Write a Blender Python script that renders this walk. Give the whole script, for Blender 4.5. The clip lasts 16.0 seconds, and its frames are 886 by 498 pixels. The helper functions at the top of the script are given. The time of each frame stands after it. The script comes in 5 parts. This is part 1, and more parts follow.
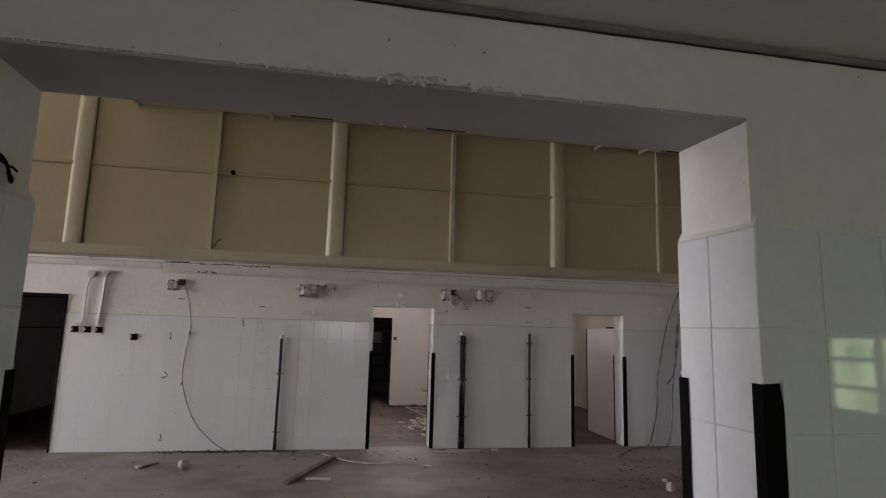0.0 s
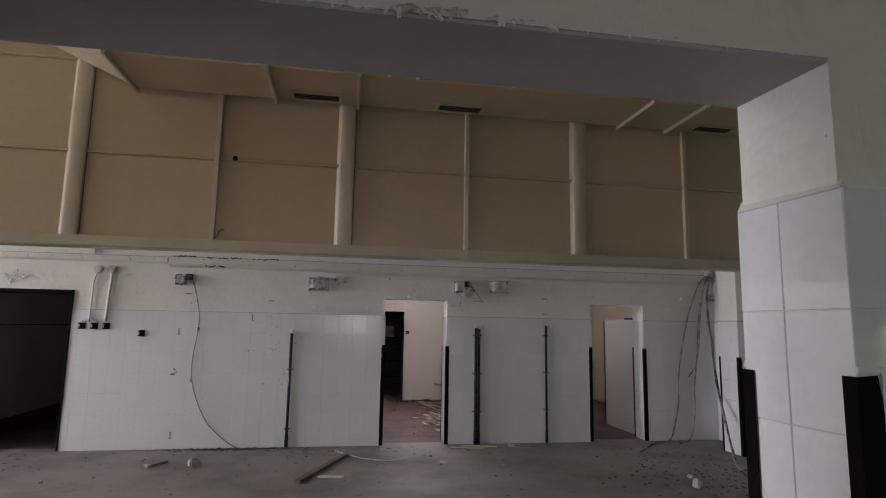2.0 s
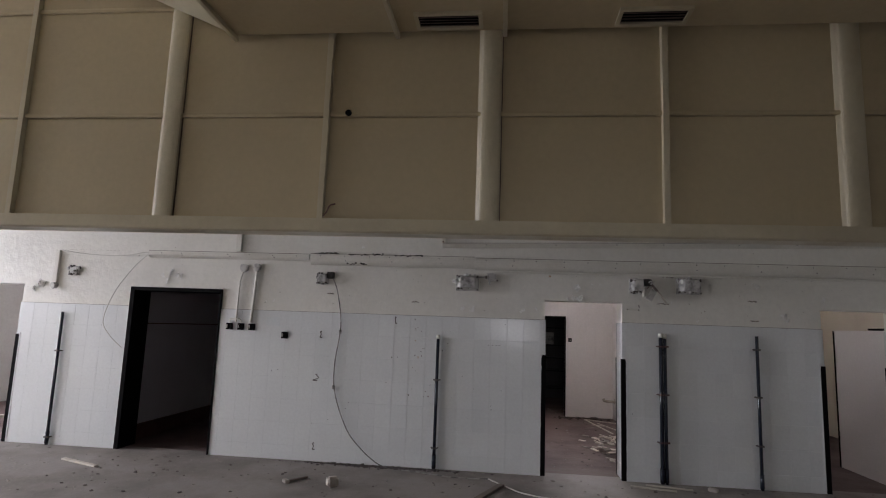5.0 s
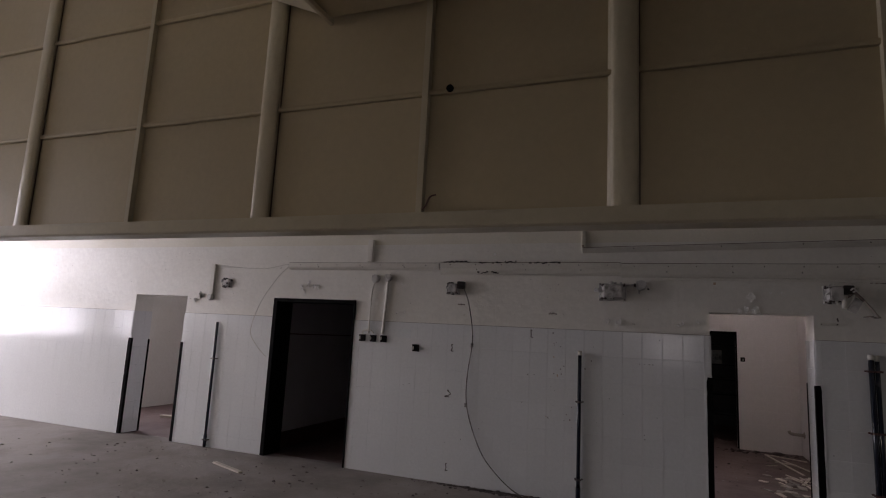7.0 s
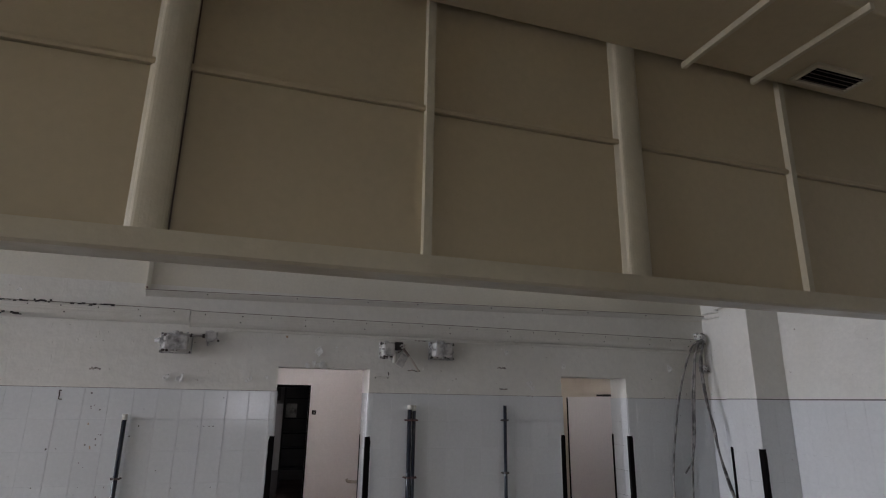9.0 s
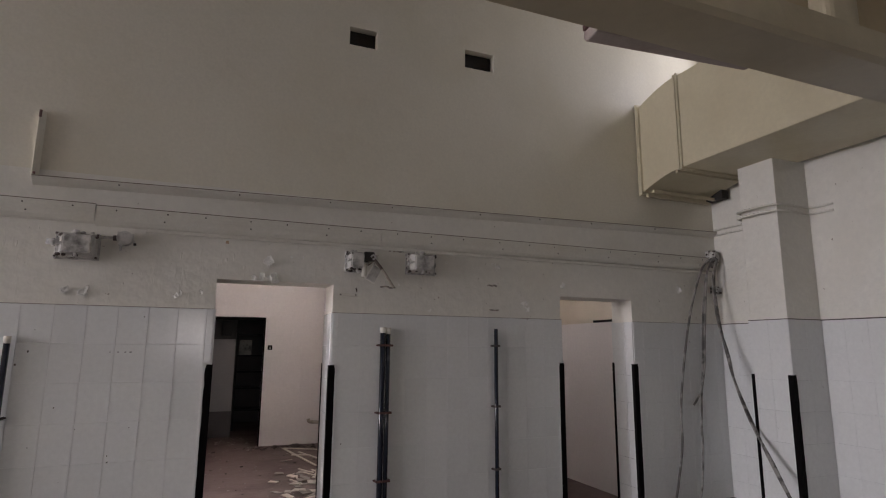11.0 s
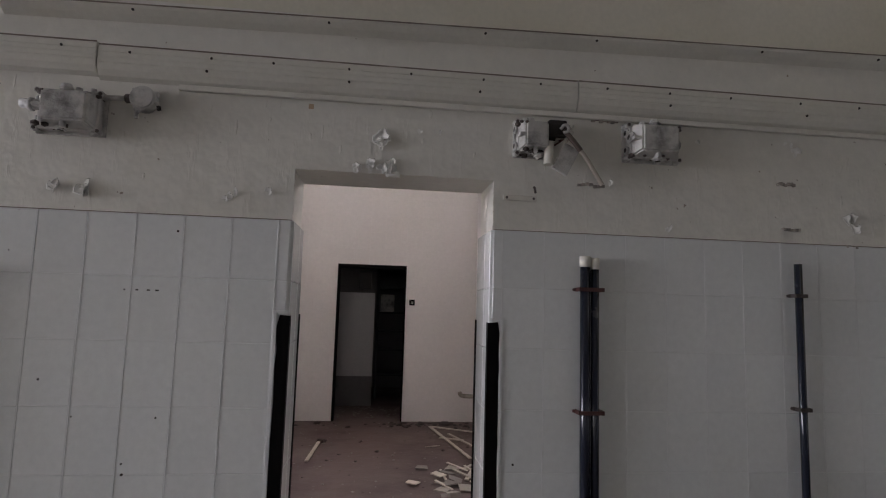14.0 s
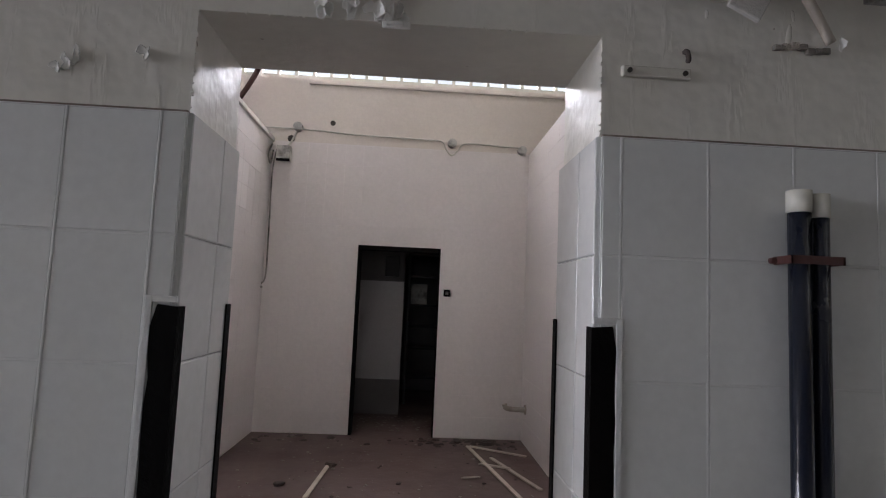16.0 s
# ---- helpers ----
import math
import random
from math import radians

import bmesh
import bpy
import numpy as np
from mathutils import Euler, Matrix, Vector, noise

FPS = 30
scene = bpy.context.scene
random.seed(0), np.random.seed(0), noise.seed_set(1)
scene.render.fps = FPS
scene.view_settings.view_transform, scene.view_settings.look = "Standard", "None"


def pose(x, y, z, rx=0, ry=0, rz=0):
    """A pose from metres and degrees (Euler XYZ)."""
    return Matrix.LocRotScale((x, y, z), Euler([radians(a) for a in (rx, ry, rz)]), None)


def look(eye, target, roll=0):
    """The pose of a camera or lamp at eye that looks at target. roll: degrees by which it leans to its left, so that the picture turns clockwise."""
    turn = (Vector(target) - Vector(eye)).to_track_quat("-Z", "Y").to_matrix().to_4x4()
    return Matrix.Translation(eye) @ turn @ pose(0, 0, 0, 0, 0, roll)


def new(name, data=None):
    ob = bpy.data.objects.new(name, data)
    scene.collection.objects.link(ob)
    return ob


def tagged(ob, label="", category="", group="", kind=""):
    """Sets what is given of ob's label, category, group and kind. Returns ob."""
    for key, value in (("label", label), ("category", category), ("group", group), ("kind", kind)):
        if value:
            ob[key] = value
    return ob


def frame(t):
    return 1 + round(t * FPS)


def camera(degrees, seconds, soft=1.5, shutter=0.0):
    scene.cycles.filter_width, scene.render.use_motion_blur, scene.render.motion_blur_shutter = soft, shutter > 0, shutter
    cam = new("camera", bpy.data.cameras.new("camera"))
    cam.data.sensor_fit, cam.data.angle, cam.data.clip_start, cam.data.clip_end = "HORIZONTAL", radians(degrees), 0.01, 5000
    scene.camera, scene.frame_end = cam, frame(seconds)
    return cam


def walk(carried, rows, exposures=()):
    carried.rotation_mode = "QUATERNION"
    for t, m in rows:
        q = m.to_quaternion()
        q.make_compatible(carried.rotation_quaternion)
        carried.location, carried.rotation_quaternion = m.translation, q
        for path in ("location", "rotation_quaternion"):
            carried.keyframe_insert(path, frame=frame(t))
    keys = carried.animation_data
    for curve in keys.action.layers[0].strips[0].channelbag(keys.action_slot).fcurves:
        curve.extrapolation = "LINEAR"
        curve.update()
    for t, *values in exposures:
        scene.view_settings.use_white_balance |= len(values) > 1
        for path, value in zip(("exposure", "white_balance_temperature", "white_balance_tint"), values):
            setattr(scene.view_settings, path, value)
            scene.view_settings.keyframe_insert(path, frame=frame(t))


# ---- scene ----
cam = camera(76.2, 16.0, soft=1.1)
PATH = [
    (0, (0.302, -0.561, 1.696), (0.669, 1.383, 1.988), 1.6),
    (0.5, (0.304, -0.544, 1.701), (0.628, 1.405, 2.016), 1.2),
    (1, (0.313, -0.522, 1.695), (0.619, 1.428, 2.014), 1.0),
    (1.5, (0.32, -0.472, 1.685), (0.629, 1.483, 1.974), 0.8),
    (2, (0.323, -0.311, 1.678), (0.653, 1.642, 1.949), 1.0),
    (2.5, (0.302, -0.097, 1.7), (0.631, 1.854, 1.991), 1.2),
    (3, (0.335, 0.129, 1.689), (0.624, 2.088, 1.973), 0.8),
    (3.5, (0.436, 0.388, 1.701), (0.579, 2.358, 2.01), 2.1),
    (4, (0.462, 0.571, 1.682), (0.472, 2.553, 1.949), 2.6),
    (4.5, (0.426, 0.796, 1.689), (0.324, 2.775, 1.962), 2.7),
    (5, (0.376, 0.934, 1.689), (0.16, 2.904, 1.963), 2.1),
    (5.2, (0.36, 0.983, 1.691), (0.075, 2.943, 1.969), 1.9),
    (7.3, (0.431, 1.635, 1.701), (-0.301, 3.473, 1.999), 3.0),
    (7.5, (0.416, 1.705, 1.717), (-0.232, 3.572, 2.024), 3.0),
    (8, (0.441, 1.821, 1.747), (0.111, 3.757, 2.124), 2.1),
    (8.5, (0.568, 1.861, 1.774), (0.738, 3.788, 2.279), 0.9),
    (9, (0.66, 2.008, 1.745), (1.253, 3.846, 2.267), 0.9),
    (9.2, (0.697, 2.105, 1.733), (1.4, 3.906, 2.245), 0.1),
    (11.3, (0.957, 3.405, 1.499), (1.689, 5.242, 1.8), 0.7),
    (11.5, (1.008, 3.537, 1.477), (1.7, 5.393, 1.753), 1.3),
    (12, (1.063, 3.929, 1.455), (1.683, 5.813, 1.711), 1.4),
    (12.5, (1.145, 4.319, 1.44), (1.697, 6.228, 1.671), 0.8),
    (13, (1.26, 4.715, 1.459), (1.642, 6.661, 1.721), 2.5),
    (13.5, (1.258, 5.078, 1.44), (1.523, 7.047, 1.673), 3.0),
    (14, (1.272, 5.402, 1.444), (1.502, 7.377, 1.657), 1.7),
    (14.5, (1.356, 5.769, 1.443), (1.518, 7.752, 1.65), 2.6),
    (15, (1.392, 6.078, 1.424), (1.497, 8.068, 1.6), 3.5),
    (15.5, (1.359, 6.433, 1.451), (1.463, 8.42, 1.657), 2.7),
    (16, (1.397, 6.739, 1.432), (1.492, 8.728, 1.617), 2.5),
]
EXPOSURES = [
    (0.0, -0.06, 6520, 13), (3.5, -0.02, 6400, 12), (4.5, -0.07, 6250, 11), (5.2, -0.28, 6250, 11), (7.3, -1.36, 6600, 18), (7.6, -1.26, 6600, 17),
    (8.0, -0.72, 6500, 15), (8.5, -0.36, 6300, 11), (9.2, -0.05, 6100, 10), (11.3, -0.06, 6700, 14), (13.0, -0.14, 6500, 12), (16.0, -0.28, 6150, 10),
]
walk(cam, [(t, look(eye, target, roll)) for t, eye, target, roll in PATH], EXPOSURES)

# ---- world, sun and window light ----
world = bpy.data.worlds.new("sky")
scene.world = world
world.use_nodes = True
wn = world.node_tree.nodes
sky = wn.new("ShaderNodeTexSky")
sky.sky_type, sky.sun_disc = "NISHITA", False
sky.sun_elevation, sky.sun_rotation = radians(40), radians(200)
world.node_tree.links.new(sky.outputs[0], wn["Background"].inputs[0])
wn["Background"].inputs[1].default_value = 0.12

sun = new("sun", bpy.data.lights.new("sun", "SUN"))
sun.data.energy, sun.data.angle, sun.data.color = 1.2, radians(12), (1.0, 0.96, 0.9)
sun.matrix_world = look((-15, -40, 36), (0, 0, 0))


def window_light(name, eye, target, w, h, watts, colour):
    """Sky light that enters by one opening."""
    lamp = new(name, bpy.data.lights.new(name, "AREA"))
    lamp.data.shape, lamp.data.size, lamp.data.size_y = "RECTANGLE", w, h
    lamp.data.energy, lamp.data.color = watts, colour
    lamp.matrix_world = look(eye, target)
    return lamp


SKY = (0.93, 0.915, 1.0)
window_light("daylight_hall_a", (-13.03, 6.05, 2.8), (0, 6.05, 2.8), 3.3, 3.2, 900, SKY)
window_light("daylight_hall_b", (-13.03, 2.4, 2.7), (0, 2.4, 2.7), 2.2, 3.0, 570, SKY)
window_light("daylight_clerestory", (6.1, 6.9, 5.0), (2, 6.9, 4.2), 1.7, 0.7, 15, SKY)
window_light("daylight_back_room", (0.95, 13.06, 4.2), (0.95, 10.5, 4.2), 4.3, 0.86, 330, (0.98, 0.945, 1.0))
window_light("daylight_side_room", (-8.98, 9.0, 1.9), (-6, 9.2, 1.6), 0.9, 1.1, 130, SKY)
window_light("daylight_passage", (0.6, -4.22, 1.7), (0.6, 0, 1.8), 1.6, 1.2, 25, SKY)

# ---- materials ----
def mix(nt, a, b, fac):
    n = nt.nodes.new("ShaderNodeMix")
    n.data_type = "RGBA"
    for slot, v in ((6, a), (7, b)):
        if isinstance(v, tuple):
            n.inputs[slot].default_value = (*v, 1)
        else:
            nt.links.new(v, n.inputs[slot])
    if isinstance(fac, float):
        n.inputs[0].default_value = fac
    else:
        nt.links.new(fac, n.inputs[0])
    return n.outputs[2]


def noise_fac(nt, scale, lo, hi, detail=5.0, stretch=None):
    tc = nt.nodes.new("ShaderNodeNewGeometry")
    src = tc.outputs["Position"]
    if stretch:
        m = nt.nodes.new("ShaderNodeMapping")
        m.inputs["Scale"].default_value = stretch
        nt.links.new(src, m.inputs[0])
        src = m.outputs[0]
    n = nt.nodes.new("ShaderNodeTexNoise")
    n.inputs["Scale"].default_value, n.inputs["Detail"].default_value = scale, detail
    n.inputs["Roughness"].default_value = 0.6
    nt.links.new(src, n.inputs["Vector"])
    r = nt.nodes.new("ShaderNodeMapRange")
    r.inputs[1].default_value, r.inputs[2].default_value = lo, hi
    nt.links.new(n.outputs[0], r.inputs[0])
    return r.outputs[0]


def material(name, base, stain, rough=0.6, grain=60.0, blotch=2.5, amount=0.5, bump=0.15, metal=0.0, speck=None,
             vary=0.0, stretch=None, coat=0.0, spec=0.5, wave=0.0, drip=0.0, rough_var=0.12, blotch_lo=0.45, blotch_hi=0.75):
    m = bpy.data.materials.new(name)
    m.use_nodes = True
    nt = m.node_tree
    bsdf = nt.nodes["Principled BSDF"]
    big = noise_fac(nt, blotch, blotch_lo, blotch_hi, 6.0, stretch)
    fine = noise_fac(nt, grain, 0.3, 0.7, 3.0, stretch)
    k = nt.nodes.new("ShaderNodeMath")
    k.operation = "MULTIPLY"
    k.inputs[1].default_value = amount
    nt.links.new(big, k.inputs[0])
    col = mix(nt, base, stain, k.outputs[0])
    darker = tuple(c * 0.8 for c in base)
    f2 = nt.nodes.new("ShaderNodeMath")
    f2.operation = "MULTIPLY"
    f2.inputs[1].default_value = 0.35
    nt.links.new(fine, f2.inputs[0])
    col = mix(nt, col, darker, f2.outputs[0])
    if speck:
        s = noise_fac(nt, speck[1], speck[2], speck[2] + 0.03, 2.0)
        col = mix(nt, col, speck[0], s)
    if vary:
        oi = nt.nodes.new("ShaderNodeObjectInfo")
        hsv = nt.nodes.new("ShaderNodeHueSaturation")
        mr = nt.nodes.new("ShaderNodeMapRange")
        mr.inputs[3].default_value, mr.inputs[4].default_value = 1 - vary, 1 + vary
        nt.links.new(oi.outputs["Random"], mr.inputs[0])
        nt.links.new(mr.outputs[0], hsv.inputs["Value"])
        nt.links.new(col, hsv.inputs["Color"])
        col = hsv.outputs[0]
    nt.links.new(col, bsdf.inputs["Base Color"])
    rr = nt.nodes.new("ShaderNodeMapRange")
    rr.inputs[3].default_value, rr.inputs[4].default_value = max(0.03, rough - rough_var), min(1, rough + rough_var)
    nt.links.new(big, rr.inputs[0])
    nt.links.new(rr.outputs[0], bsdf.inputs["Roughness"])
    bsdf.inputs["Metallic"].default_value = metal
    bsdf.inputs["Coat Weight"].default_value = coat
    bsdf.inputs["Specular IOR Level"].default_value = spec
    h = fine
    if wave:
        w = noise_fac(nt, wave, 0.2, 0.8, 2.0)
        ad = nt.nodes.new("ShaderNodeMath")
        ad.operation = "MULTIPLY_ADD"
        ad.inputs[1].default_value = 8.0
        nt.links.new(w, ad.inputs[0])
        nt.links.new(fine, ad.inputs[2])
        h = ad.outputs[0]
    if drip:
        dn = noise_fac(nt, drip, 0.58, 0.72, 3.0, (1.0, 1.0, 0.22))
        dm = nt.nodes.new("ShaderNodeMath")
        dm.operation = "MULTIPLY_ADD"
        dm.inputs[1].default_value = 5.0
        nt.links.new(dn, dm.inputs[0])
        nt.links.new(h, dm.inputs[2])
        h = dm.outputs[0]
    b = nt.nodes.new("ShaderNodeBump")
    b.inputs["Strength"].default_value, b.inputs["Distance"].default_value = bump, 0.006
    nt.links.new(h, b.inputs["Height"])
    nt.links.new(b.outputs[0], bsdf.inputs["Normal"])
    return m


PLASTER = material("white_painted_plaster", (0.77, 0.752, 0.69), (0.655, 0.622, 0.53), 0.45, 22, 1.6, 0.5, 0.085, wave=11.0, drip=26.0,
                   speck=((0.35, 0.3, 0.25), 24, 0.74))
PLASTER_UP = material("cream_painted_plaster", (0.74, 0.705, 0.6), (0.63, 0.58, 0.44), 0.55, 40, 0.9, 0.6, 0.06, wave=7.0)
TILE = material("white_glazed_tile", (0.755, 0.768, 0.76), (0.68, 0.69, 0.677), 0.19, 30, 1.4, 0.5, 0.01, rough_var=0.07, vary=0.025, wave=5.0,
                speck=((0.25, 0.22, 0.2), 30, 0.765))
TILE_GLOSS = material("clean_glazed_tile", (0.74, 0.765, 0.765), (0.67, 0.69, 0.68), 0.04, 30, 1.4, 0.5, 0.003, vary=0.02, wave=4.0, rough_var=0.015)
GROUT = material("painted_grout", (0.74, 0.75, 0.745), (0.66, 0.655, 0.635), 0.45, 80, 3, 0.5, 0.2)
GLAZE = material("glossy_paint_bead", (0.78, 0.79, 0.785), (0.7, 0.7, 0.68), 0.16, 40, 3, 0.5, 0.03)
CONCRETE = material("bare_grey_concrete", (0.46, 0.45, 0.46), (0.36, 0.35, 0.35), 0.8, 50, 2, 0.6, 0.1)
CREAM = material("cream_painted_sheet", (0.52, 0.432, 0.278), (0.44, 0.362, 0.225), 0.5, 25, 0.8, 0.6, 0.05, wave=2.5, vary=0.05)
CREAM_EDGE = material("cream_painted_steel", (0.56, 0.5, 0.36), (0.42, 0.36, 0.25), 0.42, 30, 3, 0.6, 0.12)
CREAM_DUCT = material("pale_cream_duct", (0.62, 0.56, 0.40), (0.5, 0.43, 0.28), 0.5, 25, 1.2, 0.6, 0.08, wave=2.0)
FLOOR = material("dusty_concrete_floor", (0.25, 0.22, 0.2), (0.1, 0.085, 0.075), 0.75, 38, 0.8, 0.85, 0.14, wave=6.0,
                 speck=((0.36, 0.33, 0.3), 45, 0.7), blotch_lo=0.42, blotch_hi=0.68)
FLOOR_RED = material("reddish_screed_floor", (0.125, 0.082, 0.074), (0.065, 0.043, 0.04), 0.8, 38, 1.3, 0.8, 0.14, wave=6.0,
                     speck=((0.28, 0.225, 0.195), 46, 0.71))
BLACK = material("black_painted_steel", (0.004, 0.0036, 0.0036), (0.011, 0.008, 0.0075), 0.8, 60, 5, 0.6, 0.25, spec=0.06)
PIPE = material("dark_grey_pipe", (0.014, 0.017, 0.028), (0.026, 0.029, 0.04), 0.22, 60, 4, 0.5, 0.05)
CAP = material("ivory_plastic_cap", (0.72, 0.7, 0.62), (0.55, 0.5, 0.42), 0.5, 60, 8, 0.6, 0.05)
RUST = material("red_brown_clamp", (0.085, 0.03, 0.026), (0.05, 0.03, 0.026), 0.6, 80, 20, 0.6, 0.2)
LATH = material("pale_lath_wood", (0.6, 0.54, 0.46), (0.38, 0.32, 0.26), 0.7, 40, 6, 0.6, 0.3, vary=0.2)
PLANK = material("dirty_brown_plank", (0.14, 0.105, 0.085), (0.07, 0.055, 0.045), 0.8, 40, 5, 0.6, 0.4, vary=0.2)
DUSTY = material("dusty_painted_box", (0.56, 0.545, 0.515), (0.07, 0.064, 0.06), 0.55, 60, 9, 0.9, 0.3, blotch_lo=0.46, blotch_hi=0.68)
TRUNK = material("painted_trunking", (0.72, 0.7, 0.63), (0.6, 0.56, 0.47), 0.45, 40, 2.5, 0.5, 0.12)
CABLE = material("grey_cable", (0.3, 0.285, 0.265), (0.05, 0.046, 0.043), 0.6, 60, 9, 0.95, 0.2, blotch_lo=0.44, blotch_hi=0.54)
CABLE_PALE = material("pale_cable", (0.58, 0.56, 0.5), (0.35, 0.33, 0.3), 0.6, 60, 12, 0.6, 0.1)
DARKHOLE = material("dark_broken_cavity", (0.03, 0.026, 0.022), (0.06, 0.045, 0.035), 0.9, 50, 10, 0.6, 0.6)
ROOM = material("pinkish_white_tile", (0.78, 0.735, 0.725), (0.7, 0.645, 0.62), 0.3, 30, 1.2, 0.5, 0.01, vary=0.02, wave=4.0, rough_var=0.02, blotch_lo=0.3, blotch_hi=0.85)
ROOM_UP = material("warm_painted_plaster", (0.74, 0.68, 0.62), (0.62, 0.545, 0.48), 0.6, 40, 1.3, 0.6, 0.07, wave=6.0)
# store paint and STORE_TILE are darkened to stand for the store's weak light
DIM_PAINT = material("dimmed_store_paint", (0.12, 0.11, 0.11), (0.06, 0.055, 0.055), 0.7, 40, 2, 0.7, 0.15)
ROOM_TAN = material("tan_painted_plaster", (0.7, 0.62, 0.52), (0.56, 0.47, 0.38), 0.6, 40, 1.3, 0.6, 0.07, wave=6.0)
STORE_TILE = material("dimmed_grey_tile", (0.42, 0.4, 0.4), (0.32, 0.3, 0.3), 0.4, 40, 1.5, 0.5, 0.08)
GREY_PAINT = material("grey_lilac_paint", (0.64, 0.605, 0.64), (0.52, 0.49, 0.51), 0.45, 40, 1.5, 0.5, 0.1)
PLINTH = material("dark_brown_plinth", (0.13, 0.062, 0.052), (0.08, 0.042, 0.036), 0.6, 40, 4, 0.6, 0.2)
STONE = material("broken_brick_lump", (0.42, 0.38, 0.33), (0.25, 0.2, 0.17), 0.85, 60, 12, 0.7, 0.6, vary=0.25)
CRUMB = material("grey_floor_crumb", (0.26, 0.235, 0.21), (0.15, 0.13, 0.115), 0.9, 60, 9, 0.8, 0.4)
LEDGE = material("dirty_ledge_dust", (0.2, 0.165, 0.135), (0.5, 0.46, 0.4), 0.9, 60, 7, 0.7, 0.4, blotch_lo=0.5, blotch_hi=0.75)
# rubble and dirt colour; also the painted shade behind the screen's joints
SOOT_SHADE = material("dark_rubble_and_shade", (0.07, 0.055, 0.05), (0.16, 0.13, 0.11), 0.9, 60, 12, 0.7, 0.6, vary=0.3)
RUST_STAIN = material("faint_rust_stain", (0.5, 0.36, 0.24), (0.66, 0.6, 0.5), 0.6, 60, 20, 0.7, 0.1)
FLAKE = material("curled_paint_flake", (0.85, 0.84, 0.8), (0.76, 0.74, 0.69), 0.5, 60, 10, 0.5, 0.1)
# shelf wood nearly black, so that the store looks unlit
DARKWOOD = material("dimmed_shelf_board", (0.014, 0.012, 0.011), (0.008, 0.007, 0.007), 0.6, 50, 5, 0.6, 0.2)
SOFFIT = material("dusty_lamp_housing", (0.45, 0.38, 0.34), (0.28, 0.2, 0.17), 0.5, 40, 5, 0.7, 0.15)
GRASS = material("grass_ground", (0.1, 0.16, 0.05), (0.07, 0.08, 0.04), 0.9, 20, 1, 0.7, 0.4)


def garden_material():
    """Bright greenery out of doors, as a plain glowing backdrop."""
    m = bpy.data.materials.new("garden_backdrop")
    m.use_nodes = True
    nt = m.node_tree
    nt.nodes.remove(nt.nodes["Principled BSDF"])
    e = nt.nodes.new("ShaderNodeEmission")
    nt.links.new(mix(nt, (0.1, 0.2, 0.05), (0.75, 0.9, 0.55), noise_fac(nt, 2.2, 0.38, 0.66, 8.0)), e.inputs[0])
    e.inputs[1].default_value = 7.0
    nt.links.new(e.outputs[0], nt.nodes["Material Output"].inputs[0])
    return m


GARDEN = garden_material()

# ---- building helpers ----
ORIGIN = {}


def box(bm, x0, x1, y0, y1, z0, z1):
    vs = [bm.verts.new(p) for p in ((x0, y0, z0), (x1, y0, z0), (x1, y1, z0), (x0, y1, z0), (x0, y0, z1), (x1, y0, z1), (x1, y1, z1), (x0, y1, z1))]
    for f in ((0, 3, 2, 1), (4, 5, 6, 7), (0, 1, 5, 4), (1, 2, 6, 5), (2, 3, 7, 6), (3, 0, 4, 7)):
        bm.faces.new([vs[i] for i in f])
    return vs


def bevel(bm, w, seg=2):
    bmesh.ops.bevel(bm, geom=bm.edges[:], offset=w, segments=seg, affect="EDGES", profile=0.5)
    return bm


def boxes(*rows, edge=0.0):
    bm = bmesh.new()
    for r in rows:
        box(bm, *r)
    if edge:
        bevel(bm, edge)
    return bm


def prism(profile, axis, a, b):
    """A straight bar: the profile's 2D points drawn out along an axis from a to b."""
    bm = bmesh.new()
    def put(u, v, w):
        return {"x": (w, u, v), "y": (u, w, v), "z": (u, v, w)}[axis]
    lo = [bm.verts.new(put(u, v, a)) for u, v in profile]
    hi = [bm.verts.new(put(u, v, b)) for u, v in profile]
    n = len(profile)
    bm.faces.new(lo[::-1])
    bm.faces.new(hi)
    for i in range(n):
        bm.faces.new((lo[i], lo[(i + 1) % n], hi[(i + 1) % n], hi[i]))
    bmesh.ops.recalc_face_normals(bm, faces=bm.faces[:])
    return bm


def tube(points, r, sides=8, steps=6, into=None):
    """A round cable or pipe through the points, smoothed."""
    pts = [Vector(p) for p in points]
    path = []
    for i in range(len(pts) - 1):
        p0, p1, p2, p3 = pts[max(i - 1, 0)], pts[i], pts[i + 1], pts[min(i + 2, len(pts) - 1)]
        for s in range(steps):
            t = s / steps
            path.append(0.5 * ((2 * p1) + (p2 - p0) * t + (2 * p0 - 5 * p1 + 4 * p2 - p3) * t * t + (3 * p1 - p0 - 3 * p2 + p3) * t ** 3))
    path.append(pts[-1])
    bm = into or bmesh.new()
    rings = []
    for i, p in enumerate(path):
        d = (path[min(i + 1, len(path) - 1)] - path[max(i - 1, 0)]).normalized()
        u = d.orthogonal().normalized() if not rings else (side - d * side.dot(d)).normalized()
        side = u
        v = d.cross(u)
        rings.append([bm.verts.new(p + (u * math.cos(a) + v * math.sin(a)) * r) for a in (2 * math.pi * k / sides for k in range(sides))])
    for a, b in zip(rings, rings[1:]):
        for k in range(sides):
            f = bm.faces.new((a[k], a[(k + 1) % sides], b[(k + 1) % sides], b[k]))
            f.smooth = True
    bm.faces.new(rings[0][::-1])
    bm.faces.new(rings[-1])
    return bm


def rod(a, b, r, sides=14, into=None):
    return tube([a, b], r, sides, 1, into)


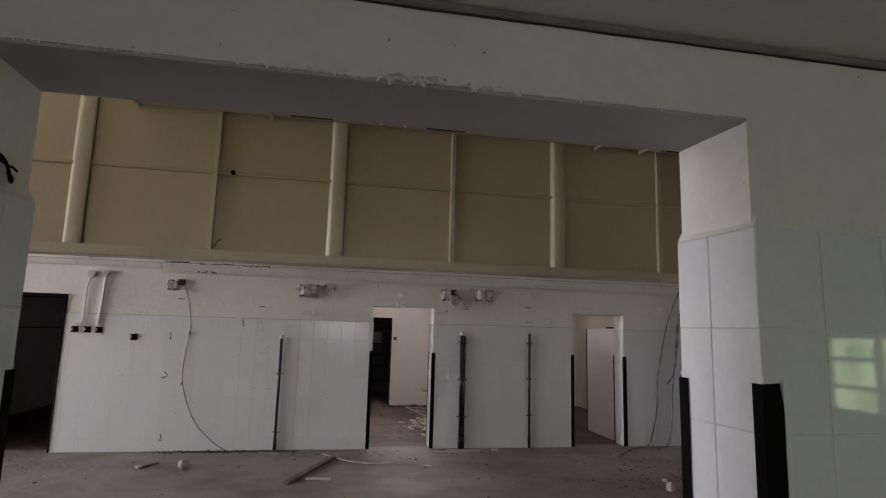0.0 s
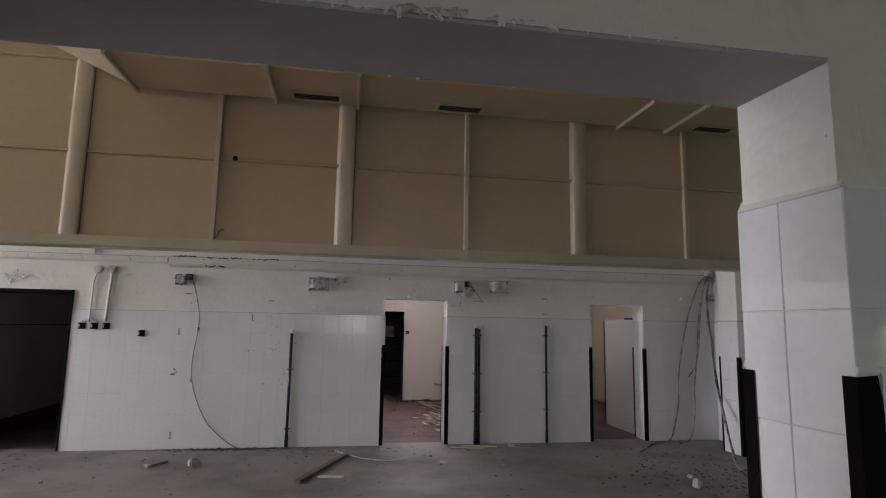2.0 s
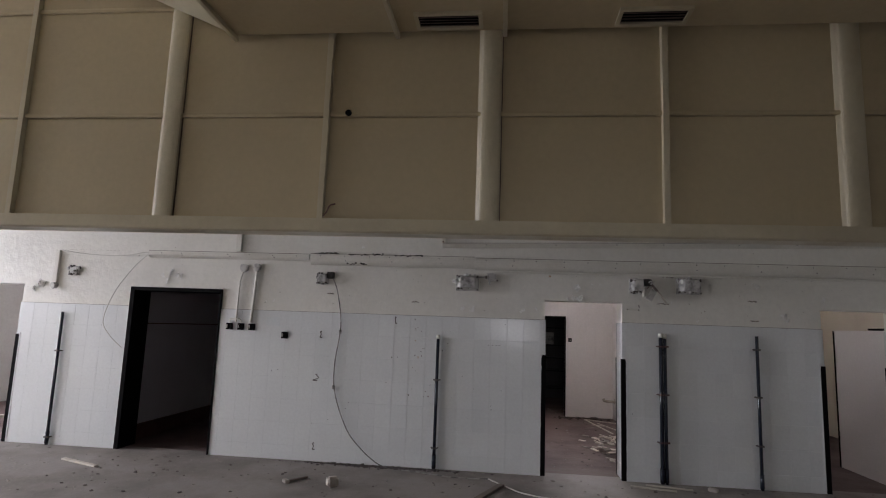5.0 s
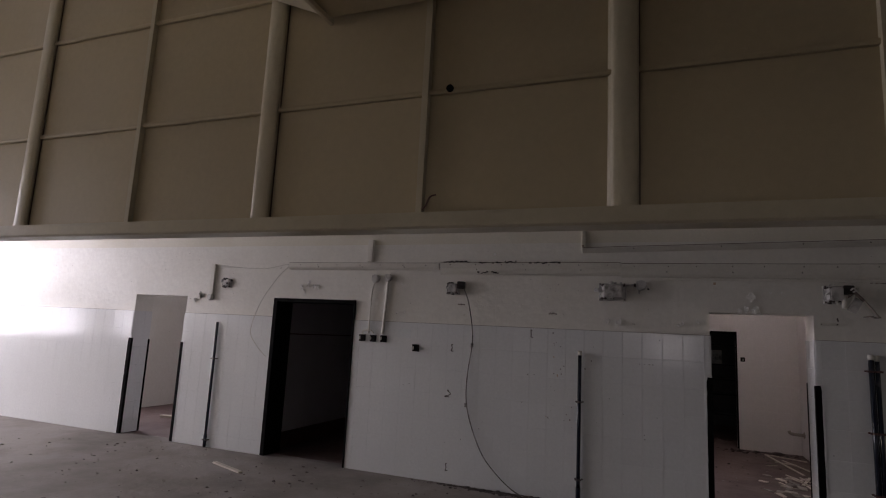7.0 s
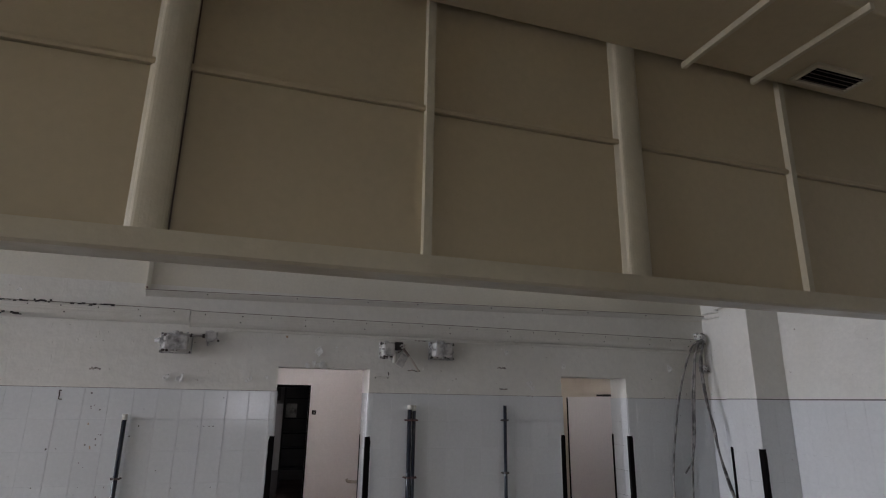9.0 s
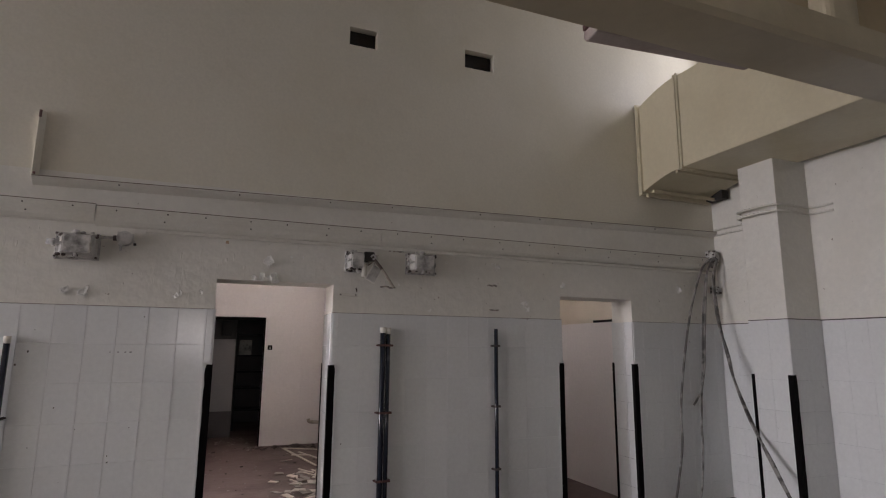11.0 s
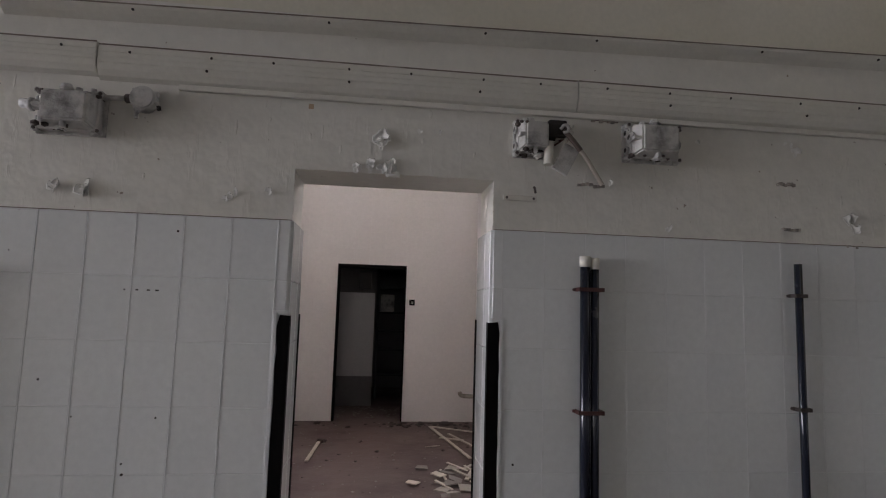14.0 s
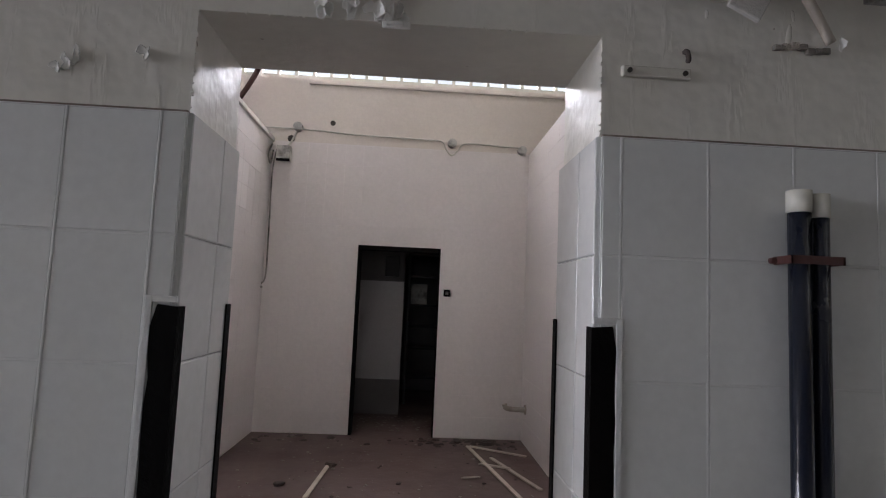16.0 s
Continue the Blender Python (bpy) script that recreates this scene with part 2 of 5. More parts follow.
def obj(name, bm, mat, at=(0, 0, 0)):
    bmesh.ops.translate(bm, verts=bm.verts[:], vec=-Vector(at))
    me = bpy.data.meshes.new(name)
    bm.to_mesh(me)
    bm.free()
    me.materials.append(mat)
    ob = new(name, me)
    ob.location = at
    ORIGIN[ob.name] = Vector(at)
    return ob


def part(name, bm, mat, parent, label=""):
    """One mesh, in world coordinates, as a part of a thing or of a part."""
    at = ORIGIN[parent.name]
    bmesh.ops.translate(bm, verts=bm.verts[:], vec=-at)
    me = bpy.data.meshes.new(name)
    bm.to_mesh(me)
    bm.free()
    me.materials.append(mat)
    ob = new(name, me)
    ob.parent = parent
    ORIGIN[ob.name] = at
    if label:
        ob["label"] = label
    return ob


def thing(name, at, label, category, group=""):
    ob = new(name)
    ob.location = at
    ob.empty_display_size = 0.1
    ORIGIN[ob.name] = Vector(at)
    return tagged(ob, label, category, group)


def solid(name, bm, mat, at, label, category, group=""):
    return tagged(obj(name, bm, mat, at), label, category, group)


def structure(name, bm, mat, label):
    return tagged(obj(name, bm, mat), label, "structure", "", "structure")


def wall_rows(axis, near, far, a0, a1, z0, z1, holes=()):
    """Boxes of a wall along an axis with rectangular openings (a, b, low, high) through it."""
    cuts = sorted({a0, a1, *[c for h in holes for c in h[:2] if a0 < c < a1]})
    rows = []
    for a, b in zip(cuts, cuts[1:]):
        mid, spans = (a + b) / 2, [(z0, z1)]
        for h in holes:
            if h[0] < mid < h[1]:
                nxt = []
                for lo, hi in spans:
                    if h[2] > lo:
                        nxt.append((lo, min(hi, h[2])))
                    if h[3] < hi:
                        nxt.append((max(lo, h[3]), hi))
                spans = nxt
        for lo, hi in spans:
            if hi - lo > 1e-4:
                rows.append((a, b, near, far, lo, hi) if axis == "x" else (near, far, a, b, lo, hi))
    return rows


def wall(name, axis, near, far, a0, a1, z0, z1, mat, label, holes=()):
    return structure(name, boxes(*wall_rows(axis, near, far, a0, a1, z0, z1, holes)), mat, label)


def pale_sky():
    """White hazy sky out of doors, as a plain glowing backdrop."""
    m = bpy.data.materials.new("pale_sky_backdrop")
    m.use_nodes = True
    nt = m.node_tree
    nt.nodes.clear()
    e = nt.nodes.new("ShaderNodeEmission")
    e.inputs[0].default_value, e.inputs[1].default_value = (0.9, 0.95, 1.0, 1), 1.3
    nt.links.new(e.outputs[0], nt.nodes.new("ShaderNodeOutputMaterial").inputs[0])
    return m


HAZE = pale_sky()

# ---- the large structure ----
DADO = 1.82
D0, D1, D2, D3 = (-7.12, -6.1, 0, 2.07), (-4.52, -3.27, 0, 2.07), (0.885, 1.805, 0, 2.06), (4.05, 4.93, 0, 2.05)
HOLES = [D0, D1, D2, D3]
VENTS = [(1.86, 2.12, 4.28, 4.46), (3.02, 3.34, 4.29, 4.48)]

floor_hall = structure("floor_hall", boxes((-13.2, 6.4, 0.9, 8.14, -0.15, 0)), FLOOR, "dusty grey concrete floor strewn with debris")
structure("floor_passage", boxes((-3.2, 4.2, -4.2, 0.9, -0.15, 0)), FLOOR, "dusty grey concrete floor of the passage")
structure("floor_rooms", boxes((-9.2, 6.4, 8.14, 13.0, -0.15, 0)), FLOOR_RED, "reddish brown screed floor with dust")
# darker floor colour stands in for the store's dim light
structure("floor_store", boxes((-2, 4, 13.0, 16.2, -0.15, 0)), FLOOR_RED, "store floor in a darker colour for the dim room")

# far wall with four door openings
wall_far = wall("wall_far", "x", 7.98, 8.3, -13.2, 6.4, 0, 2.8, PLASTER, "white painted plaster wall with peeling paint", HOLES)
wall("wall_far_upper", "x", 7.98, 8.3, -13.2, 6.4, 2.8, 5.6, PLASTER_UP, "cream painted upper wall with broken vent holes", VENTS)
for v in VENTS:
    part("cavity", boxes((v[0] - 0.01, v[1] + 0.01, 8.06, 8.1, v[2] - 0.01, v[3] + 0.01)), DARKHOLE, wall_far)

# right wall with its pilaster and high window
wall("wall_right", "y", 6.16, 6.46, 0.9, 8.3, 0, 5.6, PLASTER, "white painted side wall", [(6.0, 7.8, 4.6, 5.4)])
pilaster = structure("pilaster", boxes((5.715, 6.16, 6.835, 7.225, 0, 3.36), edge=0.006), PLASTER, "white plastered wall pilaster")
wall("wall_left", "y", -13.3, -13.0, 0.9, 8.3, 0, 5.6, PLASTER, "white painted end wall with windows", [(4.4, 7.7, 1.2, 4.4), (1.3, 3.5, 1.2, 4.2)])

# wall with the wide opening through which the walk begins
OPEN = (-0.493, 1.4, 0, 2.31)
wall_entry = wall("wall_entry", "x", 0.76, 1.045, -13.2, 6.4, 0, 5.6, PLASTER, "white painted thick wall with a wide opening", [OPEN])
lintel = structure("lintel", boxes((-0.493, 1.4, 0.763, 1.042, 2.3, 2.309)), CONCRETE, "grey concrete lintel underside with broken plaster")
for piece in (wall_entry, lintel):  # the opening narrows a little towards the hall
    for v in piece.data.vertices:
        if abs(v.co.x - 1.4) < 0.002 and v.co.y > 1.0:
            v.co.x -= 0.018

# passage behind the opening
wall("wall_passage_left", "y", -3.2, -3.0, -4.2, 0.76, 0, 2.6, PLASTER, "white painted passage wall")
wall("wall_passage_right", "y", 4.0, 4.2, -4.2, 0.76, 0, 2.6, PLASTER, "white painted passage wall with a window", [(-1.8, -0.4, 1.18, 1.8)])
wall("wall_passage_back", "x", -4.4, -4.2, -3.2, 4.2, 0, 2.6, PLASTER, "white painted passage wall with a window", [(-0.2, 1.4, 1.1, 2.3)])
structure("ceiling_passage", boxes((-3.2, 4.2, -4.4, 0.757, 2.53, 2.62)), PLASTER, "white painted flat ceiling")
structure("ceiling_hall", boxes((-13.3, 6.46, 0.76, 8.3, 5.6, 5.8)), PLASTER, "white painted high ceiling")

structure("trim_ceiling", prism([(0.76, 2.509), (0.754, 2.51), (0.749, 2.516), (0.748, 2.526), (0.76, 2.528)], "x", -3.0, 4.0), CRUMB, "grey strip along the ceiling joint")
joint = [(-3.0 + 0.1 * k, 0.7575, 2.5065 + random.uniform(-0.0012, 0.0012)) for k in range(71)]
part("gap", tube(joint, 0.0032, 5, 1), DARKHOLE, wall_entry)

# rooms behind the far wall
BACK_DOOR = (0.78, 1.66, 0, 1.995)
wall_back = wall("wall_back", "x", 12.85, 13.1, -9.2, 6.4, 0, 3.1, ROOM, "pinkish white tiled back wall", [BACK_DOOR])
wall("wall_back_upper", "x", 12.86, 13.1, -9.2, 6.4, 3.1, 5.0, ROOM_UP, "warm cream plaster above the tiles", [(-1.2, 3.1, 3.82, 4.64)])
partition_a = structure("partition_a", boxes((-0.36, -0.22, 8.3, 12.85, 0, 3.08)), ROOM, "pinkish tiled partition wall")
partition_b = structure("partition_b", boxes((2.6, 2.74, 8.3, 12.85, 0, 3.08)), ROOM, "pinkish tiled partition wall")
partition_c = structure("partition_c", boxes((5.0, 5.12, 8.3, 9.5, 0, 1.84)), ROOM, "low white tiled partition")
structure("partition_top", boxes((5.004, 5.116, 8.3, 8.74, 1.844, 1.868)), BLACK, "dark edge strip on the partition")
wall("wall_rooms_right", "y", 6.3, 6.4, 8.3, 12.85, 0, 5.0, ROOM_TAN, "warm cream plaster wall")
structure("partition_d", boxes((-4.8, -4.6, 8.3, 12.85, 0, 5.0)), GREY_PAINT, "grey painted room wall with a dado line")
structure("baseboard_dark_room", boxes((-4.6, -4.585, 8.31, 12.85, 0, 0.22)), PLINTH, "dark brown painted plinth")
structure("trim_dark_room", boxes((-4.6, -4.592, 8.31, 12.85, 1.585, 1.6)), PLINTH, "dark dado line on grey wall")
structure("partition_e", boxes((-1.6, -1.4, 8.3, 12.85, 0, 5.0)), GREY_PAINT, "grey painted room wall")
structure("ceiling_dark_room", boxes((-4.6, -1.6, 8.3, 12.85, 2.7, 2.8)), GREY_PAINT, "grey painted low ceiling")
wall("wall_side_room", "y", -9.2, -9.0, 8.3, 12.85, 0, 5.0, PLASTER, "cream painted wall with a window", [(8.5, 9.5, 1.3, 2.5)])
structure("ceiling_rooms", boxes((-9.2, 6.4, 8.3, 13.1, 5.0, 5.2)), PLASTER, "white painted ceiling")
# store walls and ceiling carry the room's dimness in their colour
structure("wall_store", boxes((-2.0, 4.0, 16.0, 16.2, 0, 2.8), (-2.2, -2.0, 13.1, 16.2, 0, 2.8), (4.0, 4.2, 13.1, 16.2, 0, 2.8)), DIM_PAINT, "grey store room walls darkened for the dim room")
structure("ceiling_store", boxes((-2.2, 4.2, 13.1, 16.2, 2.8, 2.9)), DIM_PAINT, "grey store room ceiling darkened for the dim room")

# ground outside
structure("ground", boxes((-900, 900, -900, 900, -0.4, -0.2)), GRASS, "grassy ground around the building")

# ---- suspended panel screen across the hall ----
SCREEN_Y = 3.99
screen = thing("panel_screen", (2.0, SCREEN_Y, 2.19), "cream painted sheet metal screen hanging across the hall", "screen")
THICK = [-11.2, -9.3, -7.4, -5.5, -3.57, -1.61, 0.285, 2.175, 4.08, 5.95]
for i, (a, b) in enumerate(zip([-13.0] + THICK, THICK + [6.16])):
    mids = [a, (a + b) / 2, b] if 0 < i < len(THICK) else [a, b]
    for c, d in zip(mids, mids[1:]):
        for lo, hi in ((2.27, 2.885), (2.885, 3.57), (3.57, 5.59)):
            part("panel", boxes((c + 0.004, d - 0.004, SCREEN_Y + random.uniform(0, 0.006), 4.03, lo + (0.004 if lo < 2.3 else 0.0155), hi - 0.0155)), CREAM, screen)
    if len(mids) == 3:
        part("thin_rib", prism([(mids[1] - 0.02, 4.0), (mids[1] - 0.016, 3.963), (mids[1] + 0.016, 3.963), (mids[1] + 0.02, 4.0)], "z", 2.268, 5.58), CREAM_EDGE, screen)
for x in THICK[:-1]:
    prof = [(x + 0.058 * math.sin(t), 4.0 - 0.045 * abs(math.cos(t)) ** 0.3) for t in np.linspace(-1.5, 1.5, 13)]
    post = part("round_post", prism(prof, "z", 2.266, 5.58), CREAM_EDGE, screen)
    part("bead", prism([(x - 0.075, 4.0), (x - 0.073, 3.989), (x - 0.06, 3.979), (x - 0.05, 3.966), (x - 0.045, 4.0)], "z", 2.267, 5.578), CREAM_EDGE, post)
    part("gap", boxes((x + 0.058, x + 0.063, 3.986, 3.9895, 2.272, 5.57)), PLANK, post, "dark gap along the post")
# added dark sheet: paints the shadow seen through the gaps between panels
part("backing", boxes((-13, 6.155, 4.032, 4.05, 2.275, 5.59)), SOOT_SHADE, screen)
for z in (2.885, 3.57):
    part("rail", prism([(4.0, z - 0.013), (3.977, z - 0.012), (3.974, z), (3.977, z + 0.012), (4.0, z + 0.013)], "x", -13, 6.155), CREAM, screen)
part("bottom_channel", prism([(3.95, 2.2), (3.962, 2.19), (4.09, 2.19), (4.1, 2.2), (4.1, 2.27), (3.955, 2.27)], "x", -13, 6.155), CREAM_EDGE, screen)
part("drain_hole", rod((-0.53, 3.967, 2.887), (-0.53, 3.955, 2.887), 0.018), BLACK, screen, "small dark hole")
part("loose_wire", tube([(-0.64, 3.955, 2.28), (-0.62, 3.95, 2.3), (-0.6, 3.948, 2.34), (-0.57, 3.95, 2.35)], 0.0042), PLINTH, screen)

# ---- long duct under the hall ceiling with grilles ----
duct = thing("ceiling_duct", (2.4, 3.65, 3.37), "long cream sheet metal air duct with grilles", "duct")
part("casing", boxes((-1.25, 6.15, 3.4, 3.955, 3.37, 4.25), edge=0.008), CREAM, duct)
bm = bmesh.new()
lo = [bm.verts.new(p) for p in ((-1.25, 3.4, 3.372), (-1.25, 3.95, 3.372), (-1.25, 3.95, 4.2), (-1.25, 3.4, 4.2))]
hi = [bm.verts.new(p) for p in ((-2.6, 3.2, 3.98), (-2.6, 3.95, 3.98), (-2.6, 3.95, 4.7), (-2.6, 3.2, 4.7))]
for i in range(4):
    bm.faces.new((lo[i], lo[(i + 1) % 4], hi[(i + 1) % 4], hi[i]))
bm.faces.new(lo[::-1]); bm.faces.new(hi)
bmesh.ops.recalc_face_normals(bm, faces=bm.faces[:])
part("sloping_transition", bm, CREAM_DUCT, duct)
for x in (-1.25, -0.265, 0.355, 2.52, 2.95):
    rows = [(x - 0.012, x + 0.012, 3.36, 3.975, 3.34, 3.372)]
    if x < 2.9:
        rows.append((x - 0.012, x + 0.012, 3.366, 3.402, 3.373, 4.25))
    part("flange", boxes(*rows, edge=0.003), CREAM_EDGE, duct)
for x0 in (-0.14, 0.95, 3.12):
    g = part("grille", boxes((x0, x0 + 0.37, 3.745, 3.765, 3.352, 3.372), (x0, x0 + 0.37, 3.885, 3.905, 3.352, 3.372), (x0, x0 + 0.02, 3.765, 3.885, 3.352, 3.372), (x0 + 0.35, x0 + 0.37, 3.765, 3.885, 3.352, 3.372)), CREAM_EDGE, duct)
    part("backing", boxes((x0 + 0.02, x0 + 0.35, 3.765, 3.885, 3.364, 3.3695)), BLACK, g)
    for k in range(4):
        y = 3.782 + k * 0.028
        part("slat", prism([(y, 3.356), (y + 0.003, 3.354), (y + 0.014, 3.363), (y + 0.011, 3.365)], "x", x0 + 0.02, x0 + 0.35), PLANK, g)

# ---- duct along the right wall ----
side_duct = thing("side_duct", (5.6, 6.0, 3.35), "pale cream air duct with an elbow into the wall", "duct")
part("casing", boxes((5.15, 6.08, 4.12, 7.38, 3.35, 4.34), edge=0.01), CREAM_DUCT, side_duct)
bm = bmesh.new()
rings = []
for k in range(9):
    t = k / 8
    y = 7.38 + 0.56 * t
    dz = -0.13 * (1 - math.cos(t * math.pi / 2)) - 0.0 * t
    rings.append([bm.verts.new(p) for p in ((5.15 - 0.03 * t, y, 3.35 + dz), (6.08, y, 3.35 + dz), (6.08, y, 4.34 + dz * 1.1), (5.15 - 0.03 * t, y, 4.34 + dz * 1.1))])
for a, b in zip(rings, rings[1:]):
    for i in range(4):
        bm.faces.new((a[i], a[(i + 1) % 4], b[(i + 1) % 4], b[i]))
bm.faces.new(rings[0]); bm.faces.new(rings[-1][::-1])
bmesh.ops.recalc_face_normals(bm, faces=bm.faces[:])
part("elbow", bm, CREAM_DUCT, side_duct)
for y, z0, z1 in ((7.38, 3.33, 4.36), (7.415, 3.33, 4.355), (7.93, 3.2, 4.21), (7.955, 3.19, 4.24)):
    part("flange", boxes((5.13 if y < 7.9 else 5.095, 6.1, y - 0.011, y + 0.011, z0, z1), edge=0.003), CREAM_DUCT, side_duct)
for y, z in ((7.47, 3.318), (7.82, 3.198), (7.91, 3.17)):
    part("batten", boxes((5.16, 6.04, y - 0.018, y + 0.018, z, z + 0.03), edge=0.003), CREAM_DUCT, side_duct)
part("end_gap", boxes((6.02, 6.12, 7.7, 7.93, 3.2, 3.3), edge=0.004), DARKHOLE, side_duct)

# ---- glazing ----
def glazing(name, axis, plane, a0, a1, z0, z1, cols, rows, label):
    """A framed window in a wall opening; plane is the frame's middle across the wall."""
    def b(lo, hi, zl, zh, d=0.03):
        return (lo, hi, plane - d, plane + d, zl, zh) if axis == "x" else (plane - d, plane + d, lo, hi, zl, zh)
    win = structure(name, boxes(b(a0, a1, z0, z0 + 0.05), b(a0, a1, z1 - 0.05, z1), b(a0, a0 + 0.05, z0 + 0.05, z1 - 0.05), b(a1 - 0.05, a1, z0 + 0.05, z1 - 0.05)), TRUNK, label)
    for k in range(1, cols):
        a = a0 + (a1 - a0) * k / cols
        part("glazing_bar", boxes(b(a - 0.018, a + 0.018, z0 + 0.05, z1 - 0.05, 0.02)), TRUNK, win)
    for k in range(1, rows):
        z = z0 + (z1 - z0) * k / rows
        part("glazing_bar", boxes(b(a0 + 0.05, a1 - 0.05, z - 0.014, z + 0.014, 0.016)), TRUNK, win)
    return win


glazing("window_1", "y", -12.97, 4.4, 7.7, 1.2, 4.4, 5, 3, "white framed hall window with daylight")
glazing("window_2", "y", -12.97, 1.3, 3.5, 1.2, 4.2, 3, 3, "white framed hall window with daylight")
glazing("window_3", "y", 4.1, -1.8, -0.4, 1.18, 1.8, 3, 3, "white framed window to a green garden")
glazing("window_4", "x", 12.93, -1.2, 3.1, 3.82, 4.64, 22, 3, "long clerestory strip of small panes")
glazing("window_5", "x", -4.16, -0.2, 1.4, 1.1, 2.3, 3, 2, "white framed passage window")
glazing("window_6", "y", 6.2, 6.0, 7.8, 4.6, 5.4, 3, 1, "high side window above the duct")
glazing("window_7", "y", -9.05, 8.5, 9.5, 1.3, 2.5, 2, 2, "white framed side room window")

# ---- corner guards: black angle irons on the wall edges ----
def guard(name, x, y, sx, sy, top, leg_x=0.05, leg_y=0.036):
    """An angle iron at a wall edge (x, y); sx, sy point along the two faces."""
    t = 0.004
    top += random.uniform(-0.006, 0.006)
    ang = thing(name, (x, y, 0), "black painted steel corner guard on a wall edge", "corner guard", "corner guards")
    sy_rows = sorted((y, y + sy * leg_y))
    n = 26
    rag = [(x + sx * (leg_x + random.gauss(0, 0.0014) - (0.008 if k == n else 0.0)), 0.002 + (top - 0.002) * k / n + (0.0 if k in (0, n) else random.uniform(-0.01, 0.01))) for k in range(n + 1)]
    face = prism([(x - sx * t, 0.002)] + rag + [(x - sx * t, top - 0.004)], "y", min(y - sy * t, y), max(y - sy * t, y))
    part("face_leg", face, BLACK, ang)
    part("jamb_leg", boxes((min(x - sx * t, x), max(x - sx * t, x), sy_rows[0], sy_rows[1], 0.002, top - 0.003), edge=0.0012), BLACK, ang)
    if y < 8 and leg_x > 0.045 and x < 5:
        a, b = sorted((x + sx * (leg_x + 0.001), x + sx * (leg_x + 0.016)))
        h = boxes((a, b, y - 0.005, y + 0.002, 0.002, top + 0.016), (min(a, x), max(b, x), y - 0.004, y + 0.002, top + 0.004, top + 0.018), edge=0.0015)
        part("plaster_edge", h, GROUT, wall_far if y > 5 else wall_entry)
    return ang


for d in (D0, D2, D3):
    guard("corner_guard", d[0] + 0.014, 7.966, -1, 1, 1.405)
    guard("corner_guard", d[1] - 0.014, 7.966, 1, 1, 1.395)
    guard("corner_guard", d[0] + 0.014, 8.304, -1, -1, 1.4, 0.03, 0.03)
    guard("corner_guard", d[1] - 0.014, 8.304, 1, -1, 1.395, 0.03, 0.03)
guard("corner_guard", 1.3945, 0.745, 1, 1, 1.585, 0.056, 0.034)
guard("corner_guard", 1.371, 1.06, 1, -1, 1.585, 0.058, 0.036)
guard("corner_guard", -0.479, 1.06, -1, -1, 1.58, 0.05, 0.036)
guard("corner_guard", -0.479, 0.745, -1, 1, 1.58, 0.05, 0.036)
guard("corner_guard", 5.7, 6.82, 1, 1, 1.32, 0.04, 0.05)
guard("corner_guard", 5.7, 7.24, 1, -1, 1.315, 0.03, 0.03)

# ---- steel door frames ----
def door_frame(name, x0, x1, z1, y0, y1, w, label):
    fr = thing(name, ((x0 + x1) / 2, y0, 0), label, "door frame")
    part("jamb", boxes((x0, x0 + w, y0, y1, 0, z1), edge=0.003), BLACK, fr)
    part("jamb", boxes((x1 - w * 0.35, x1, y0, y1, 0, z1), edge=0.003), BLACK, fr)
    part("head", boxes((x0 + w, x1 - w * 0.35, y0, y1, z1 - 0.045, z1), edge=0.003), BLACK, fr)
    return fr


door_frame("door_frame", -4.535, -3.262, 2.075, 7.952, 8.306, 0.06, "black painted steel door frame without a door")
door_frame("door_frame", 0.775, 1.665, 2.0, 12.83, 13.0, 0.03, "dark narrow steel door frame without a door")

# ---- pipes with clamps on the far wall ----
def wall_pipe(x, top, r, label, clamps, twin=0.0, cap=True, clamp_mat=SOOT_SHADE):
    y = 7.966 - r - 0.012
    p = thing("wall_pipe", (x, y, 0), label, "pipe", "pipes on the far wall")
    for k, (dx, rr) in enumerate(((0, r), (twin, r * 0.82)) if twin else ((0, r),)):
        part("pipe", rod((x + dx, y, 0.0), (x + dx, y, top - 0.01 * k), rr, 16), PIPE, p)
        if cap:
            part("cap", rod((x + dx, y, top - 0.045 - 0.01 * k), (x + dx, y, top + 0.004 - 0.006 * k), rr * 1.12, 16), CAP, p, "ivory plastic end cap")
        part("coupling", rod((x + dx, y, 0.02), (x + dx, y, 0.17), rr * 1.25, 16), PIPE, p)
    w = r + 0.013
    for z in clamps:
        c = part("clamp", boxes((x - w, x + twin + w, y - r - 0.004, y - r - 0.001, z - 0.009, z + 0.009), (x - w, x - w + 0.004, y - r - 0.004, 7.966, z - 0.009, z + 0.009), (x + twin + w - 0.004, x + twin + w, y - r - 0.004, 7.966, z - 0.009, z + 0.009)), clamp_mat, p)
        for sx in (x - w - 0.006, x + twin + w + 0.006):
            part("screw", rod((sx, 7.966, z), (sx, 7.952, z), 0.007, 8), clamp_mat, c)
    return p


wall_pipe(2.236, 1.705, 0.0235, "pair of dark grey pipes with ivory caps", (1.555, 1.0, 0.46), 0.046, clamp_mat=RUST)
wall_pipe(3.318, 1.715, 0.018, "single thin dark grey pipe on the tiles", (1.56, 1.02, 0.48), cap=False)
wall_pipe(-0.41, 1.59, 0.02, "single dark pipe with a pale cap", (1.05, 0.25))
wall_pipe(-5.45, 1.71, 0.019, "single dark pipe beside the door", (1.2, 0.1), cap=False)

